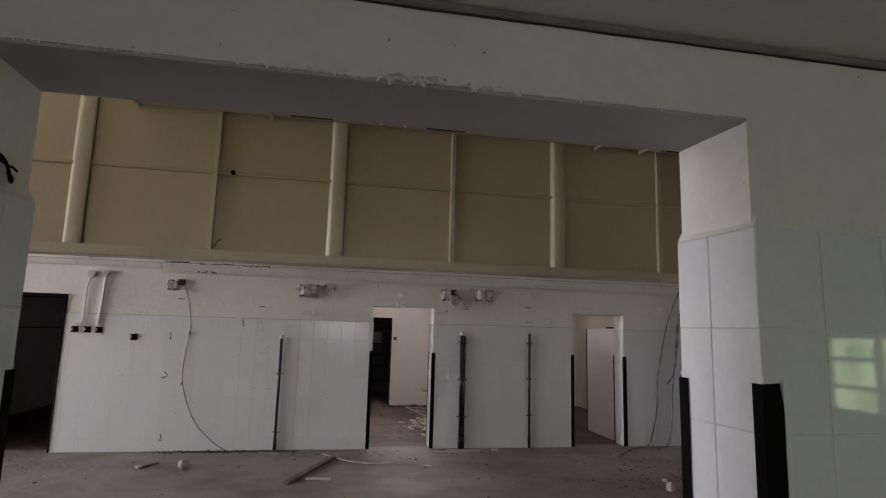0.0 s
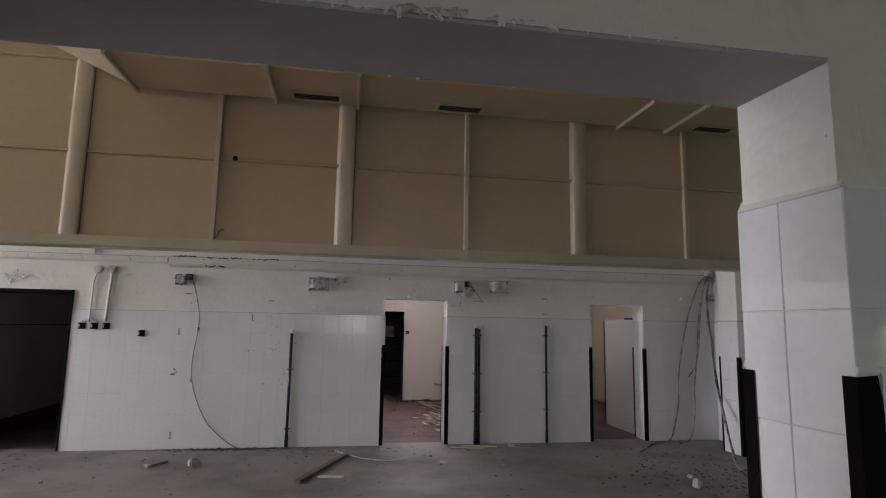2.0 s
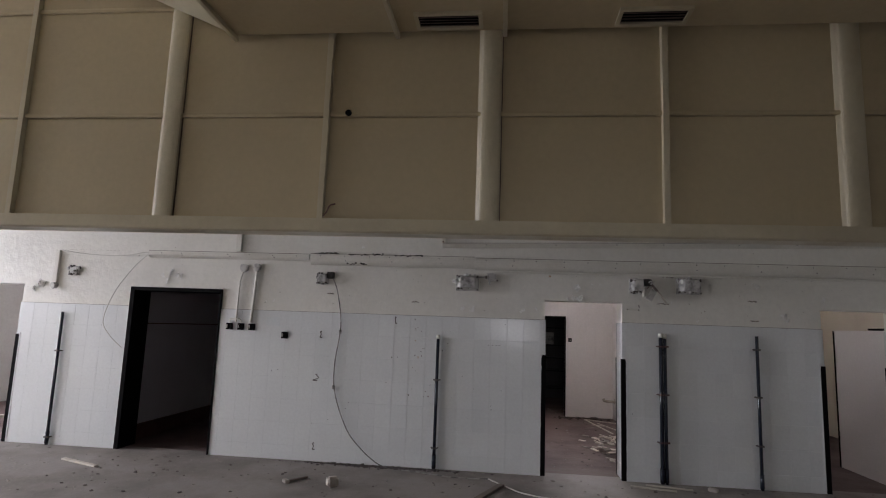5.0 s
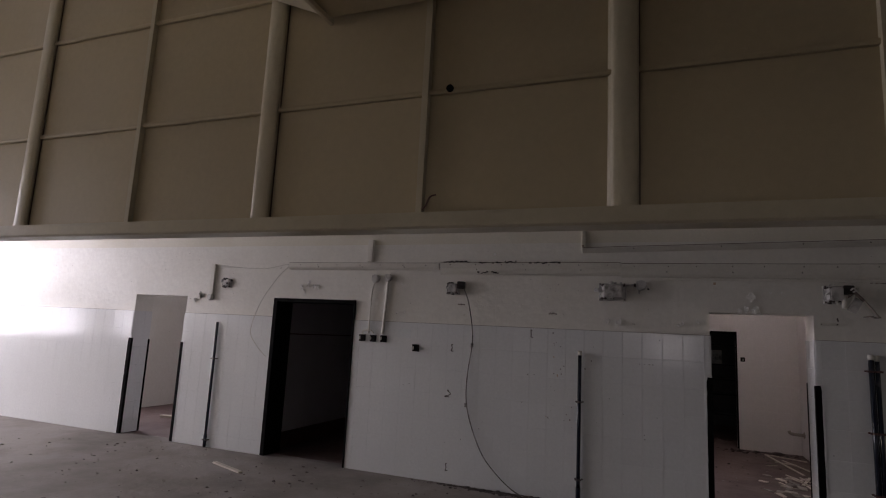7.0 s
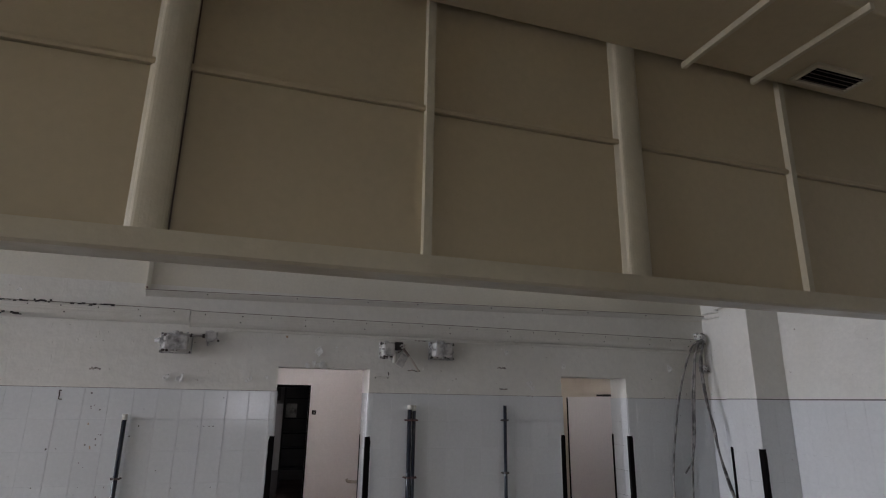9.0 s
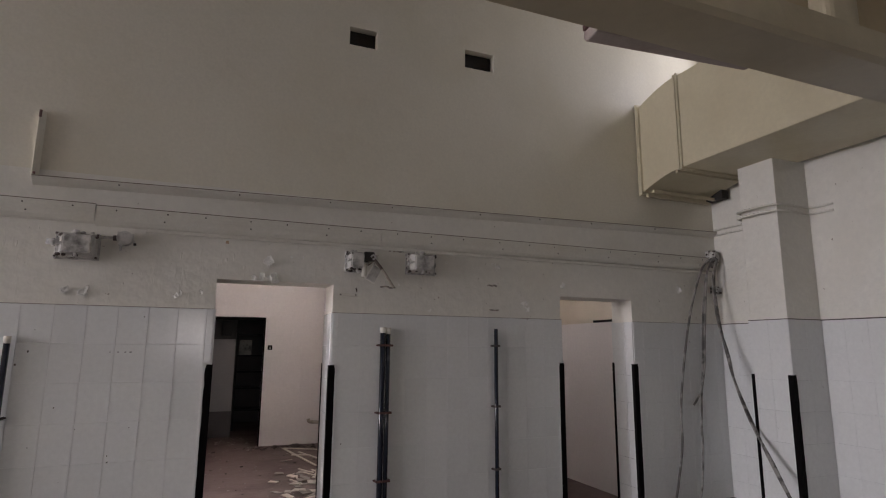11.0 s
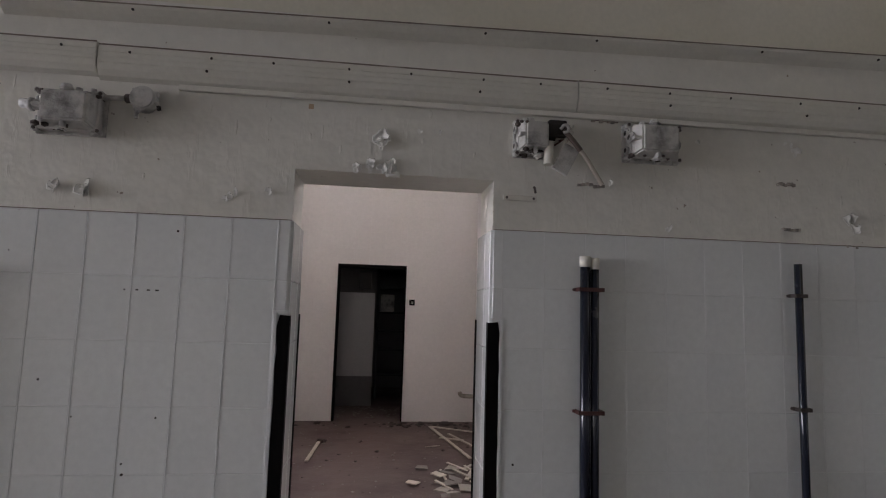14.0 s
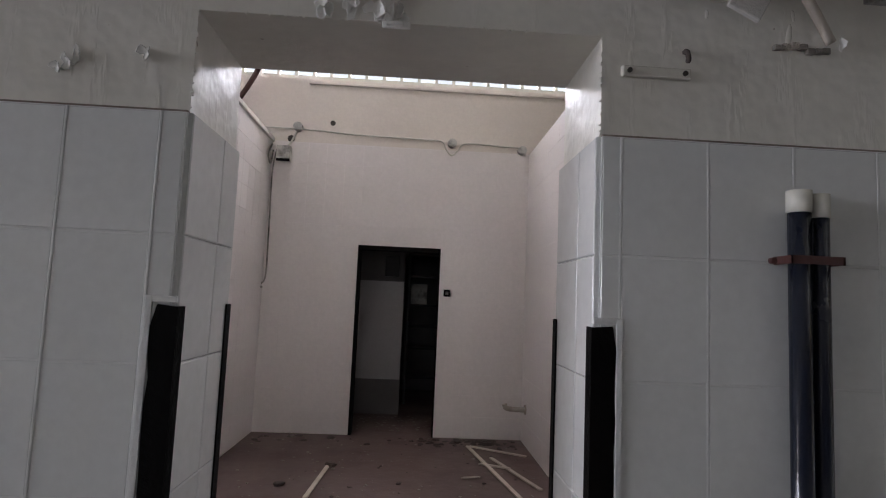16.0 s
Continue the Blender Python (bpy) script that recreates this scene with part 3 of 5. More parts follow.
# ---- cable trunking on the far wall ----
def trunking(x0, x1, z0, z1, depth, label, screws=True):
    if screws and x1 - x0 > 1:
        h, f = z1 - z0, 7.98 - depth
        bm = prism([(7.98, z1), (f + 0.003, z1), (f, z1 - 0.004), (f, z0 + h * 0.42), (f + depth * 0.15, z0 + h * 0.26), (f + depth * 0.5, z0 + h * 0.1), (7.98, z0)], "x", x0, x1)
    else:
        bm = boxes((x0, x1, 7.98 - depth, 7.98, z0, z1), edge=0.004)
    t = solid("cable_trunking", bm, TRUNK, ((x0 + x1) / 2, 7.98, z0), label, "cable trunking", "trunking on the far wall")
    if screws and x1 - x0 > 1:
        part("lid_lip", boxes((x0 + 0.002, x1 - 0.002, 7.98 - depth - 0.004, 7.98 - depth, z0 + (z1 - z0) * 0.45, z0 + (z1 - z0) * 0.45 + 0.014), edge=0.0015), TRUNK, t)
        part("lid_lip", boxes((x0 + 0.002, x1 - 0.002, 7.98 - depth - 0.003, 7.98 - depth, z0 + (z1 - z0) * 0.62, z0 + (z1 - z0) * 0.62 + 0.012), edge=0.0012), TRUNK, t)
        part("lid_lip", boxes((x0 + 0.002, x1 - 0.002, 7.98 - depth - 0.004, 7.98 - depth, z1 - 0.034, z1 - 0.012), edge=0.0015), TRUNK, t)
        part("grime_line", boxes((x0 + 0.002, x1 - 0.002, 7.98 - depth - 0.0025, 7.981 - depth, z1 - 0.0035, z1 + 0.002)), LEDGE, t, "dark grime along the upper edge")
        n = int((x1 - x0) / 0.3)
        for k in range(n):
            x = x0 + (k + 0.5) * (x1 - x0) / n + random.uniform(-0.03, 0.03)
            part("screw", rod((x, 7.98 - depth, z1 - 0.03), (x, 7.98 - depth - 0.006, z1 - 0.03), 0.006, 6), DARKHOLE, t)
            if k % 2:
                x += random.uniform(-0.05, 0.05)
                part("screw", rod((x, 7.984 - depth, z0 + (z1 - z0) * 0.4), (x, 7.98 - depth - 0.005, z0 + (z1 - z0) * 0.4), 0.006, 6), DARKHOLE, t)
    return t


trunking(0.02, 2.2, 2.41, 2.56, 0.042, "white painted flat cable trunking with screws")
trunking(2.203, 6.1, 2.412, 2.562, 0.042, "white painted flat cable trunking with screws")
trunking(-2.1, 0.015, 2.425, 2.57, 0.045, "white painted trunking with a cracked lid")
trunking(-4.32, -2.12, 2.47, 2.56, 0.05, "white painted narrow cable trunking")
cove = prism([(7.98, 2.8), (7.925, 2.8), (7.922, 2.793), (7.927, 2.783), (7.948, 2.762), (7.98, 2.742)], "x", -0.4, 6.15)
grime = boxes((-0.4, 6.15, 7.9205, 7.925, 2.7965, 2.802))
for v in cove.verts[:] + grime.verts[:]:  # it rises towards the side wall
    v.co.z += 0.02 * (v.co.x + 0.4) - 0.063
upper = solid("cable_trunking", cove, TRUNK, (2.8, 7.98, 2.735), "white painted cove-shaped upper cable trunking", "cable trunking", "trunking on the far wall")
part("grime_line", grime, LEDGE, upper, "dark grime along the upper edge")
for k in range(8):
    x = 0.2 + 0.72 * k + random.uniform(-0.1, 0.1)
    z = 2.735 - 0.022 + 0.02 * (x + 0.4)
    part("screw", rod((x, 7.945, z + 0.006), (x, 7.925, z), 0.006, 6), DARKHOLE, upper)
upright = solid("cable_trunking", prism([(-0.412, 7.98), (-0.412, 7.938), (-0.404, 7.936), (-0.392, 7.945), (-0.37, 7.98)], "z", 2.739, 3.235), PLASTER_UP, (-0.4, 7.98, 2.739), "white painted upright trunking piece with a dark end", "cable trunking", "trunking on the far wall")
part("end", boxes((-0.409, -0.392, 7.934, 7.975, 3.18, 3.238), edge=0.004), PLINTH, upright, "dark broken end")
part("end", boxes((-0.402, -0.385, 7.935, 7.95, 2.75, 2.768), edge=0.004), PLINTH, upright)
trunking(0.36, 6.1, 2.384, 2.4095, 0.024, "white painted thin conduit strip", False)
trunking(-3.12, -3.05, 2.575, 2.86, 0.045, "white painted upright trunking piece", False)
trunking(-5.67, -5.61, 2.1, 2.54, 0.04, "white painted upright trunking piece", False)
for x0, x1, z in ((-2.05, -1.7, 2.574), (-1.6, -1.33, 2.567), (-1.62, -1.36, 2.445), (-1.0, -0.64, 2.566), (-1.3, -1.15, 2.57)):
    bm, n = bmesh.new(), 12
    for k in range(n):
        u, up = x0 + (x1 - x0) * k / n, random.gauss(0, 0.004)
        if random.random() < 0.8:
            box(bm, u, u + (x1 - x0) / n * 1.02, 7.926, 7.937, z + up - random.uniform(0.004, 0.009), z + up + random.uniform(0.002, 0.014))
    part("crack", bm, DARKHOLE, wall_far)

# ---- junction boxes ----
def junction_box(x, z, w, h, d, label, stubs=(), hole=False):
    y = 7.978
    j = thing("junction_box", (x, y, z), label, "junction box", "junction boxes on the far wall")
    bm = boxes((x - w / 2, x + w / 2, y - d * 0.45, y, z - h / 2, z + h / 2), edge=0.006)
    part("body", bm, DUSTY, j)
    bm = bmesh.new()
    low = [bm.verts.new((x + sx * w * 0.46, y - d * 0.44, z + sz * h * 0.46)) for sx, sz in ((-1, -1), (1, -1), (1, 1), (-1, 1))]
    top = [bm.verts.new((x + sx * w * 0.36 + 0.006, y - d, z + sz * h * 0.36 + 0.004)) for sx, sz in ((-1, -1), (1, -1), (1, 1), (-1, 1))]
    bm.faces.new(top)
    for i in range(4):
        bm.faces.new((low[i], low[(i + 1) % 4], top[(i + 1) % 4], top[i]))
    bmesh.ops.recalc_face_normals(bm, faces=bm.faces[:])
    bmesh.ops.bevel(bm, geom=[e for e in bm.edges if not e.is_boundary], offset=0.008, segments=2, affect="EDGES")
    part("lid", bm, DUSTY, j)
    part("rib", boxes((x - w * 0.5, x + w * 0.12, y - d * 0.92, y - d * 0.4, z - 0.006, z + 0.012), edge=0.005), DUSTY, j)
    part("rib", boxes((x - 0.008, x + 0.012, y - d * 0.9, y - d * 0.4, z - h * 0.52, z - h * 0.1), edge=0.005), DUSTY, j)
    part("backplate", boxes((x - w * 0.58, x + w * 0.56, y - 0.012, y + 0.001, z - h * 0.58, z + h * 0.52), edge=0.003), DUSTY, j)
    for sx, sz in ((-0.52, -0.5), (0.5, -0.5), (-0.52, 0.45), (0.5, 0.45)):
        e = part("ear", rod((x + sx * w, y - 0.002, z + sz * h), (x + sx * w, y - d * 0.5, z + sz * h), 0.013, 10), DUSTY, j)
        part("screw", rod((x + sx * w, y - d * 0.5, z + sz * h), (x + sx * w, y - d * 0.5 - 0.003, z + sz * h), 0.008, 8), SOOT_SHADE, e)
    for k in range(5):
        bx, bz = x + random.uniform(-0.42, 0.42) * w, z + random.choice((-0.5, 0.5)) * h
        part("boss", rod((bx, y - d * 0.3, bz), (bx, y - d * 0.3, bz + (0.016 if bz > z else -0.016)), random.uniform(0.01, 0.018), 10), random.choice((DUSTY, DUSTY, SOOT_SHADE)), j)
    for dz in (-0.26, 0.24):
        ring = part("knockout", rod((x - w * 0.5, y - d * 0.24, z + dz * h), (x - w * 0.5 - 0.012, y - d * 0.24, z + dz * h), 0.02, 12), DUSTY, j)
        part("bore", rod((x - w * 0.5 - 0.012, y - d * 0.24, z + dz * h), (x - w * 0.5 - 0.0135, y - d * 0.24, z + dz * h), 0.012, 10), DARKHOLE, ring)
    bm = bmesh.new()
    for k in range(16):
        r = random.uniform(0.006, 0.016)
        m = Matrix.Translation((x + random.uniform(-0.5, 0.52) * w, y - d * random.uniform(0.15, 0.95), z + random.choice((-0.45, 0.36, random.uniform(-0.4, 0.4))) * h)) @ Matrix.Diagonal((r * 1.4, r, r, 1))
        bmesh.ops.create_icosphere(bm, subdivisions=1, radius=1, matrix=m)
    tagged(part("dirt_cake", bm, SOOT_SHADE, j, "dark dirt caked on the box"), "dark dirt caked on the box", kind="stuff")
    for dx, dz, length in stubs:
        a = Vector((x + dx * w * 0.45, y - d * 0.5, z + dz * h * 0.45))
        b = a + Vector((dx, 0, dz)) * length
        g = part("gland", rod(a, b, 0.021, 12), DUSTY, j)
        part("nut", rod(a + (b - a) * 0.3, a + (b - a) * 0.55, 0.029, 6), DUSTY, g)
        part("bore", rod(b, b + (b - a) * 0.02, 0.014, 10), DARKHOLE, g)
    if hole:
        part("open_cavity", boxes((x + w * 0.45, x + w * 0.45 + 0.09, y - d * 0.75, y, z + 0.0, z + 0.085), edge=0.01), DARKHOLE, j, "black open cable hole")
    return j


junction_box(-0.07, 2.25, 0.25, 0.175, 0.11, "dusty grey cast junction box with glands", ((-1, 0.1, 0.075), (0.6, 0.3, 0.04), (-0.1, 1, 0.03), (-0.15, -1, 0.015)))
junction_box(-1.925, 2.25, 0.13, 0.12, 0.09, "dusty broken junction box with an open hole", ((-1, 0.2, 0.02),), True)
junction_box(1.98, 2.265, 0.15, 0.16, 0.1, "dusty torn junction box with hanging parts", ((0.35, -1, 0.03),), True)
junction_box(2.58, 2.28, 0.25, 0.17, 0.11, "dusty pale grey junction box with glands", ((-1, 0.15, 0.02), (0.1, -1, 0.02), (0.0, 1, 0.03), (1, -0.2, 0.01)))
junction_box(-5.38, 2.27, 0.13, 0.11, 0.05, "open pale junction box frame", ((-1, 0.4, 0.03), (1, 0.4, 0.03)))
junction_box(6.07, 2.57, 0.11, 0.13, 0.1, "dusty corner junction box with hanging cables", ((-0.2, -1, 0.06), (0.4, -1, 0.05)))
junction_box(6.09, 2.2, 0.08, 0.07, 0.08, "small dusty corner junction box", ((-0.6, -1, 0.03),))


def round_box(x, z, r, label):
    j = thing("round_box", (x, 7.98, z), label, "junction box", "round boxes on the far wall")
    part("body", rod((x, 7.98, z), (x, 7.925, z), r, 18), DUSTY, j)
    part("lid", rod((x, 7.925, z), (x, 7.915, z), r * 0.86, 18), DUSTY, j)
    for a in (0.5, 2.4, 4.2):
        part("lug", boxes((x + math.cos(a) * r - 0.012, x + math.cos(a) * r + 0.012, 7.94, 7.965, z + math.sin(a) * r - 0.012, z + math.sin(a) * r + 0.012), edge=0.004), DUSTY, j)
    return j


pair = round_box(0.225, 2.325, 0.054, "small round dusty junction box with lugs")
part("link_pipe", rod((0.03, 7.945, 2.318), (0.175, 7.945, 2.323), 0.012, 10), DUSTY, pair)
part("nut", rod((0.15, 7.945, 2.322), (0.172, 7.945, 2.323), 0.02, 6), SOOT_SHADE, pair)
part("strap", tube([(0.215, 7.94, 2.275), (0.205, 7.93, 2.255), (0.208, 7.925, 2.23)], 0.009, 7), DUSTY, pair)
part("strap", tube([(0.27, 7.94, 2.315), (0.29, 7.93, 2.3), (0.298, 7.925, 2.275)], 0.008, 7), DUSTY, pair)
part("strap_end", rod((0.296, 7.925, 2.29), (0.299, 7.925, 2.272), 0.0095, 7), DARKHOLE, pair)
round_box(-2.985, 2.36, 0.05, "small round painted junction box")
round_box(-2.81, 2.375, 0.045, "small round painted junction box")
round_box(-5.64, 2.06, 0.04, "small round painted junction box")

# fallen fittings by the torn box
hang = thing("torn_fitting", (2.16, 7.93, 2.2), "torn white fitting hanging on its wires", "fitting")
bm = boxes((2.09, 2.17, 7.9, 7.915, 2.09, 2.23), edge=0.004)
bmesh.ops.rotate(bm, verts=bm.verts[:], cent=(2.13, 7.91, 2.16), matrix=Matrix.Rotation(radians(28), 3, "Y"))
part("plate", bm, DUSTY, hang)
part("sleeve", rod((2.05, 7.91, 2.24), (2.045, 7.905, 2.13), 0.022, 12), CAP, hang)
part("loose_bar", tube([(2.13, 7.91, 2.29), (2.18, 7.9, 2.23), (2.24, 7.91, 2.16), (2.317, 7.93, 2.055)], 0.011, 8), LATH, hang)
part("loose_bar_sleeve", tube([(2.12, 7.905, 2.3), (2.16, 7.895, 2.25), (2.2, 7.9, 2.205)], 0.0135, 8), PLANK, hang)
part("ring", tube([(2.1, 7.895, 2.3), (2.115, 7.885, 2.318), (2.135, 7.885, 2.312), (2.135, 7.89, 2.292), (2.115, 7.892, 2.285)], 0.008, 7), DUSTY, hang)
for k in range(7):
    p = [Vector((2.1, 7.93, 2.3)) + Vector((random.uniform(-0.02, 0.07), random.uniform(-0.04, 0.01), random.uniform(-0.07, 0.03))) for i in range(4)]
    part("wire", tube(p, 0.0045, 6), random.choice((STONE, PLINTH, CABLE_PALE)), hang)


# strips of old mortar and screw rails where fittings were torn off
def scar(x, z, w, h=0.016):
    sc = thing("mortar_scar", (x, 7.98, z), "grey mortar scar where a fitting was torn off", "scar", "scars on the wall")
    for k in range(7):
        a = x - w / 2 + w * k / 7
        zz = z + random.uniform(-0.005, 0.005)
        part("mortar_bit", boxes((a, a + w / 7 * 0.96, 7.972 - random.uniform(0, 0.008), 7.981, zz - h / 2 * random.uniform(0.6, 1.1), zz + h / 2 * random.uniform(0.6, 1.1)), edge=0.0025), random.choice((STONE, STONE, CRUMB)), sc)
    return sc


for x, z, w in ((2.35, 2.385, 0.14), (2.28, 2.06, 0.14), (3.3, 2.12, 0.1), (3.32, 1.89, 0.1), (3.62, 1.815, 0.12), (-0.72, 1.99, 0.09), (-1.82, 2.06, 0.09)):
    scar(x, z, w)
solid("wall_hook", tube([(2.0, 7.982, 2.035), (1.998, 7.965, 2.03), (2.0, 7.96, 2.015), (2.004, 7.97, 2.008)], 0.006, 6), SOOT_SHADE, (2.0, 7.98, 2.02), "bent dark hook stuck in plaster", "hook", "wall hooks")
rail = solid("mounting_rail", boxes((1.85, 2.01, 7.966, 7.981, 1.965, 1.99), edge=0.003), TRUNK, (1.95, 7.98, 2.01), "short white painted mounting rail", "rail")
for x in (1.865, 1.995):
    part("screw", rod((x, 7.966, 1.977), (x, 7.961, 1.977), 0.006, 8), DARKHOLE, rail)

# ---- sockets, switch and conduits ----
def socket(x, z, label):
    s = thing("wall_socket", (x, 7.966, z), label, "socket", "sockets on the far wall")
    part("plate", boxes((x - 0.042, x + 0.042, 7.94, 7.967, z - 0.042, z + 0.042), edge=0.004), BLACK, s)
    part("insert", boxes((x - 0.034, x - 0.02, 7.934, 7.941, z - 0.02, z + 0.022), edge=0.002), CABLE_PALE, s, "pale grey socket edge")
    return s


for x in (-3.123, -2.969, -2.823):
    socket(x, 1.603, "black wall socket on white tiles")
socket(-2.378, 1.516, "black wall switch on white tiles")
for pts, r in (([(-3.04, 7.95, 1.66), (-3.035, 7.95, 2.0), (-3.03, 7.955, 2.2), (-3.0, 7.955, 2.31)], 0.013), ([(-2.84, 7.95, 1.66), (-2.825, 7.955, 2.0), (-2.81, 7.955, 2.33)], 0.018),
               ([(-3.12, 7.95, 1.65), (-3.11, 7.94, 1.69), (-3.0, 7.94, 1.7), (-2.96, 7.95, 1.65)], 0.009)):
    solid("conduit", tube(pts, r), TRUNK, pts[0], "white painted surface conduit above the sockets", "conduit", "conduits")
for x, z, a in ((-1.9, 1.54, 0.02), (-1.926, 1.006, 0.07), (-1.907, 0.177, 0.02), (-0.95, 1.75, 0.01)):
    solid("wall_hook", tube([(x, 7.968, z + 0.04), (x - 0.008, 7.945, z + 0.04), (x - 0.01 + a * 0.6, 7.94, z), (x - a * 0.6, 7.945, z - 0.03), (x + 0.01, 7.967, z - 0.035)], 0.005, 6), SOOT_SHADE, (x, 7.967, z), "bent dark wire hook in the wall", "hook", "wall hooks")

# ---- hanging cables ----
def cable(points, r, mat, label, group="cables"):
    return solid("cable", tube(points, r, 7, 8), mat, points[0], label, "cable", group)


cable([(-1.79, 7.93, 2.27), (-1.72, 7.93, 2.1), (-1.66, 7.935, 1.8), (-1.655, 7.945, 1.585), (-1.7, 7.945, 1.2), (-1.685, 7.945, 0.87), (-1.55, 7.94, 0.5), (-1.38, 7.93, 0.257), (-1.04, 7.9, 0.015), (-0.6, 7.75, 0.01), (-0.1, 7.6, 0.01), (0.25, 7.63, 0.012)], 0.0065, CABLE, "thin grey cable hanging down to the floor")
for x, z in ((-1.655, 1.585), (-1.7, 0.9)):
    solid("cable_knot", rod((x, 7.945, z - 0.022), (x, 7.945, z + 0.022), 0.017, 8), CABLE, (x, 7.945, z), "dark tape knot on a cable", "knot")
cable([(-5.62, 7.95, 2.54), (-5.2, 7.94, 2.49), (-4.7, 7.94, 2.48), (-4.33, 7.94, 2.53), (-4.5, 7.94, 2.35), (-4.75, 7.945, 2.0), (-4.87, 7.945, 1.62), (-4.75, 7.945, 1.42), (-4.57, 7.945, 1.274)], 0.0045, CABLE_PALE, "thin grey cable sagging beside the door")
cable([(6.05, 7.88, 2.56), (5.915, 7.94, 2.45), (5.7, 7.94, 1.964), (5.55, 7.94, 1.376), (5.475, 7.94, 0.924), (5.465, 7.94, 0.593), (5.39, 7.93, 0.272), (5.27, 7.9, 0.02), (4.92, 7.75, 0.012), (4.42, 7.22, 0.012)], 0.012, CABLE, "thick grey cable hanging to the floor")
cable([(6.06, 7.88, 2.54), (5.976, 7.94, 2.4), (5.876, 7.94, 1.97), (5.813, 7.94, 1.376), (5.745, 7.94, 0.8), (5.727, 7.93, 0.47), (5.62, 7.9, 0.04), (5.28, 7.72, 0.012)], 0.011, CABLE, "thick grey cable hanging to the floor")
cable([(6.05, 7.87, 2.55), (5.96, 7.92, 2.4), (5.862, 7.925, 1.73), (5.832, 7.93, 1.376), (5.76, 7.93, 1.12), (5.65, 7.935, 0.964)], 0.011, CABLE, "grey cable with a cut end")
for k in range(2):
    s = 0.02 * k
    cable([(6.05, 7.86, 2.54), (5.98 - s, 7.86, 2.27), (5.94 - s, 7.79, 1.84), (5.9, 7.69 - s, 1.49), (5.82, 7.55, 1.23), (5.68 - s, 7.27, 0.88), (5.52, 6.97 - s, 0.56), (5.39, 6.68, 0.28), (5.26 - s, 6.38, 0.06), (5.12, 6.06 + 2 * s, 0.013), (5.03 + 3 * s, 5.66, 0.013)], 0.012, CABLE, "thick grey cable slanting to the floor")
cable([(0.25, 7.63, 0.012), (0.45, 7.35, 0.012), (0.62, 7.12, 0.02), (0.9, 7.02, 0.012), (1.15, 7.05, 0.012)], 0.007, CABLE_PALE, "pale wire lying on the floor")

# cable rails round the pilaster
for z in (2.83, 2.89):
    pts = [(6.15, 7.95, z), (6.14, 7.3, z), (6.1, 7.245, z), (5.69, 7.245, z), (5.69, 6.81, z), (6.1, 6.815, z), (6.15, 6.6, z)]
    solid("conduit", tube(pts, 0.011, 6, 3), TRUNK, pts[0], "white painted conduit bent round the pilaster", "conduit", "conduits")

# leaning strut on the side wall
strut = thing("wall_strut", (6.1, 5.85, 1.15), "grey steel strut slanting on the side wall", "strut")
for dx in (0, 0.045):
    part("bar", rod((6.13, 5.84 - dx, 1.19), (6.13, 5.05 - dx, 2.45), 0.014, 8), CABLE_PALE, strut)
part("foot", boxes((6.1, 6.16, 5.74, 5.9, 1.16, 1.19), edge=0.004), CABLE_PALE, strut)

# ---- fluorescent lamp hanging near the far wall ----
lamp = thing("fluorescent_lamp", (3.8, 6.05, 3.62), "dusty hanging fluorescent lamp, unlit", "lamp")
bm = prism([(-0.1, 0.0), (-0.07, -0.035), (0.07, -0.035), (0.1, 0.0), (0.09, 0.05), (-0.09, 0.05)], "x", -0.68, 0.68)
bmesh.ops.bevel(bm, geom=bm.edges[:], offset=0.006, segments=2, affect="EDGES")
LM = Matrix.Translation((3.8, 6.05, 3.66)) @ Matrix.Rotation(radians(-5), 4, "Z")
bmesh.ops.transform(bm, matrix=LM, verts=bm.verts[:])
part("diffuser", bm, SOFFIT, lamp)
bm = boxes((-0.69, 0.69, -0.095, 0.095, 0.052, 0.1), edge=0.008)
bmesh.ops.transform(bm, matrix=LM, verts=bm.verts[:])
part("housing", bm, PLINTH, lamp, "brown painted lamp housing")
for dx in (-0.5, 0.5):
    bm = boxes((dx - 0.012, dx + 0.012, -0.102, 0.102, -0.01, 0.104), edge=0.003)
    bmesh.ops.transform(bm, matrix=LM, verts=bm.verts[:])
    part("clip", bm, RUST, lamp)
    bm = rod((dx, 0.0, 0.1), (dx, 0.0, 1.94), 0.006, 8)
    bmesh.ops.transform(bm, matrix=LM, verts=bm.verts[:])
    part("hanger", bm, CABLE, lamp)

solid("open_trunking", boxes((-5.6, -4.33, 7.972, 7.981, 2.49, 2.55), edge=0.002), PLASTER, (-5, 7.98, 2.49), "bare grey base of removed trunking", "trunking")
solid("paper_label", boxes((-2.64, -2.46, 7.9645, 7.967, 1.63, 1.74)), TILE_GLOSS, (-2.55, 7.966, 1.63), "faded pale paper label on the tiles", "label")
for k, x in enumerate((0.205, 0.258, 0.3, 0.337)):
    part("screw_hole", boxes((x - 0.004 - 0.004 * (k % 2), x + 0.004 + 0.006 * (k > 1), 7.9655, 7.972, 1.486, 1.493), edge=0.0015), DARKHOLE, wall_far)

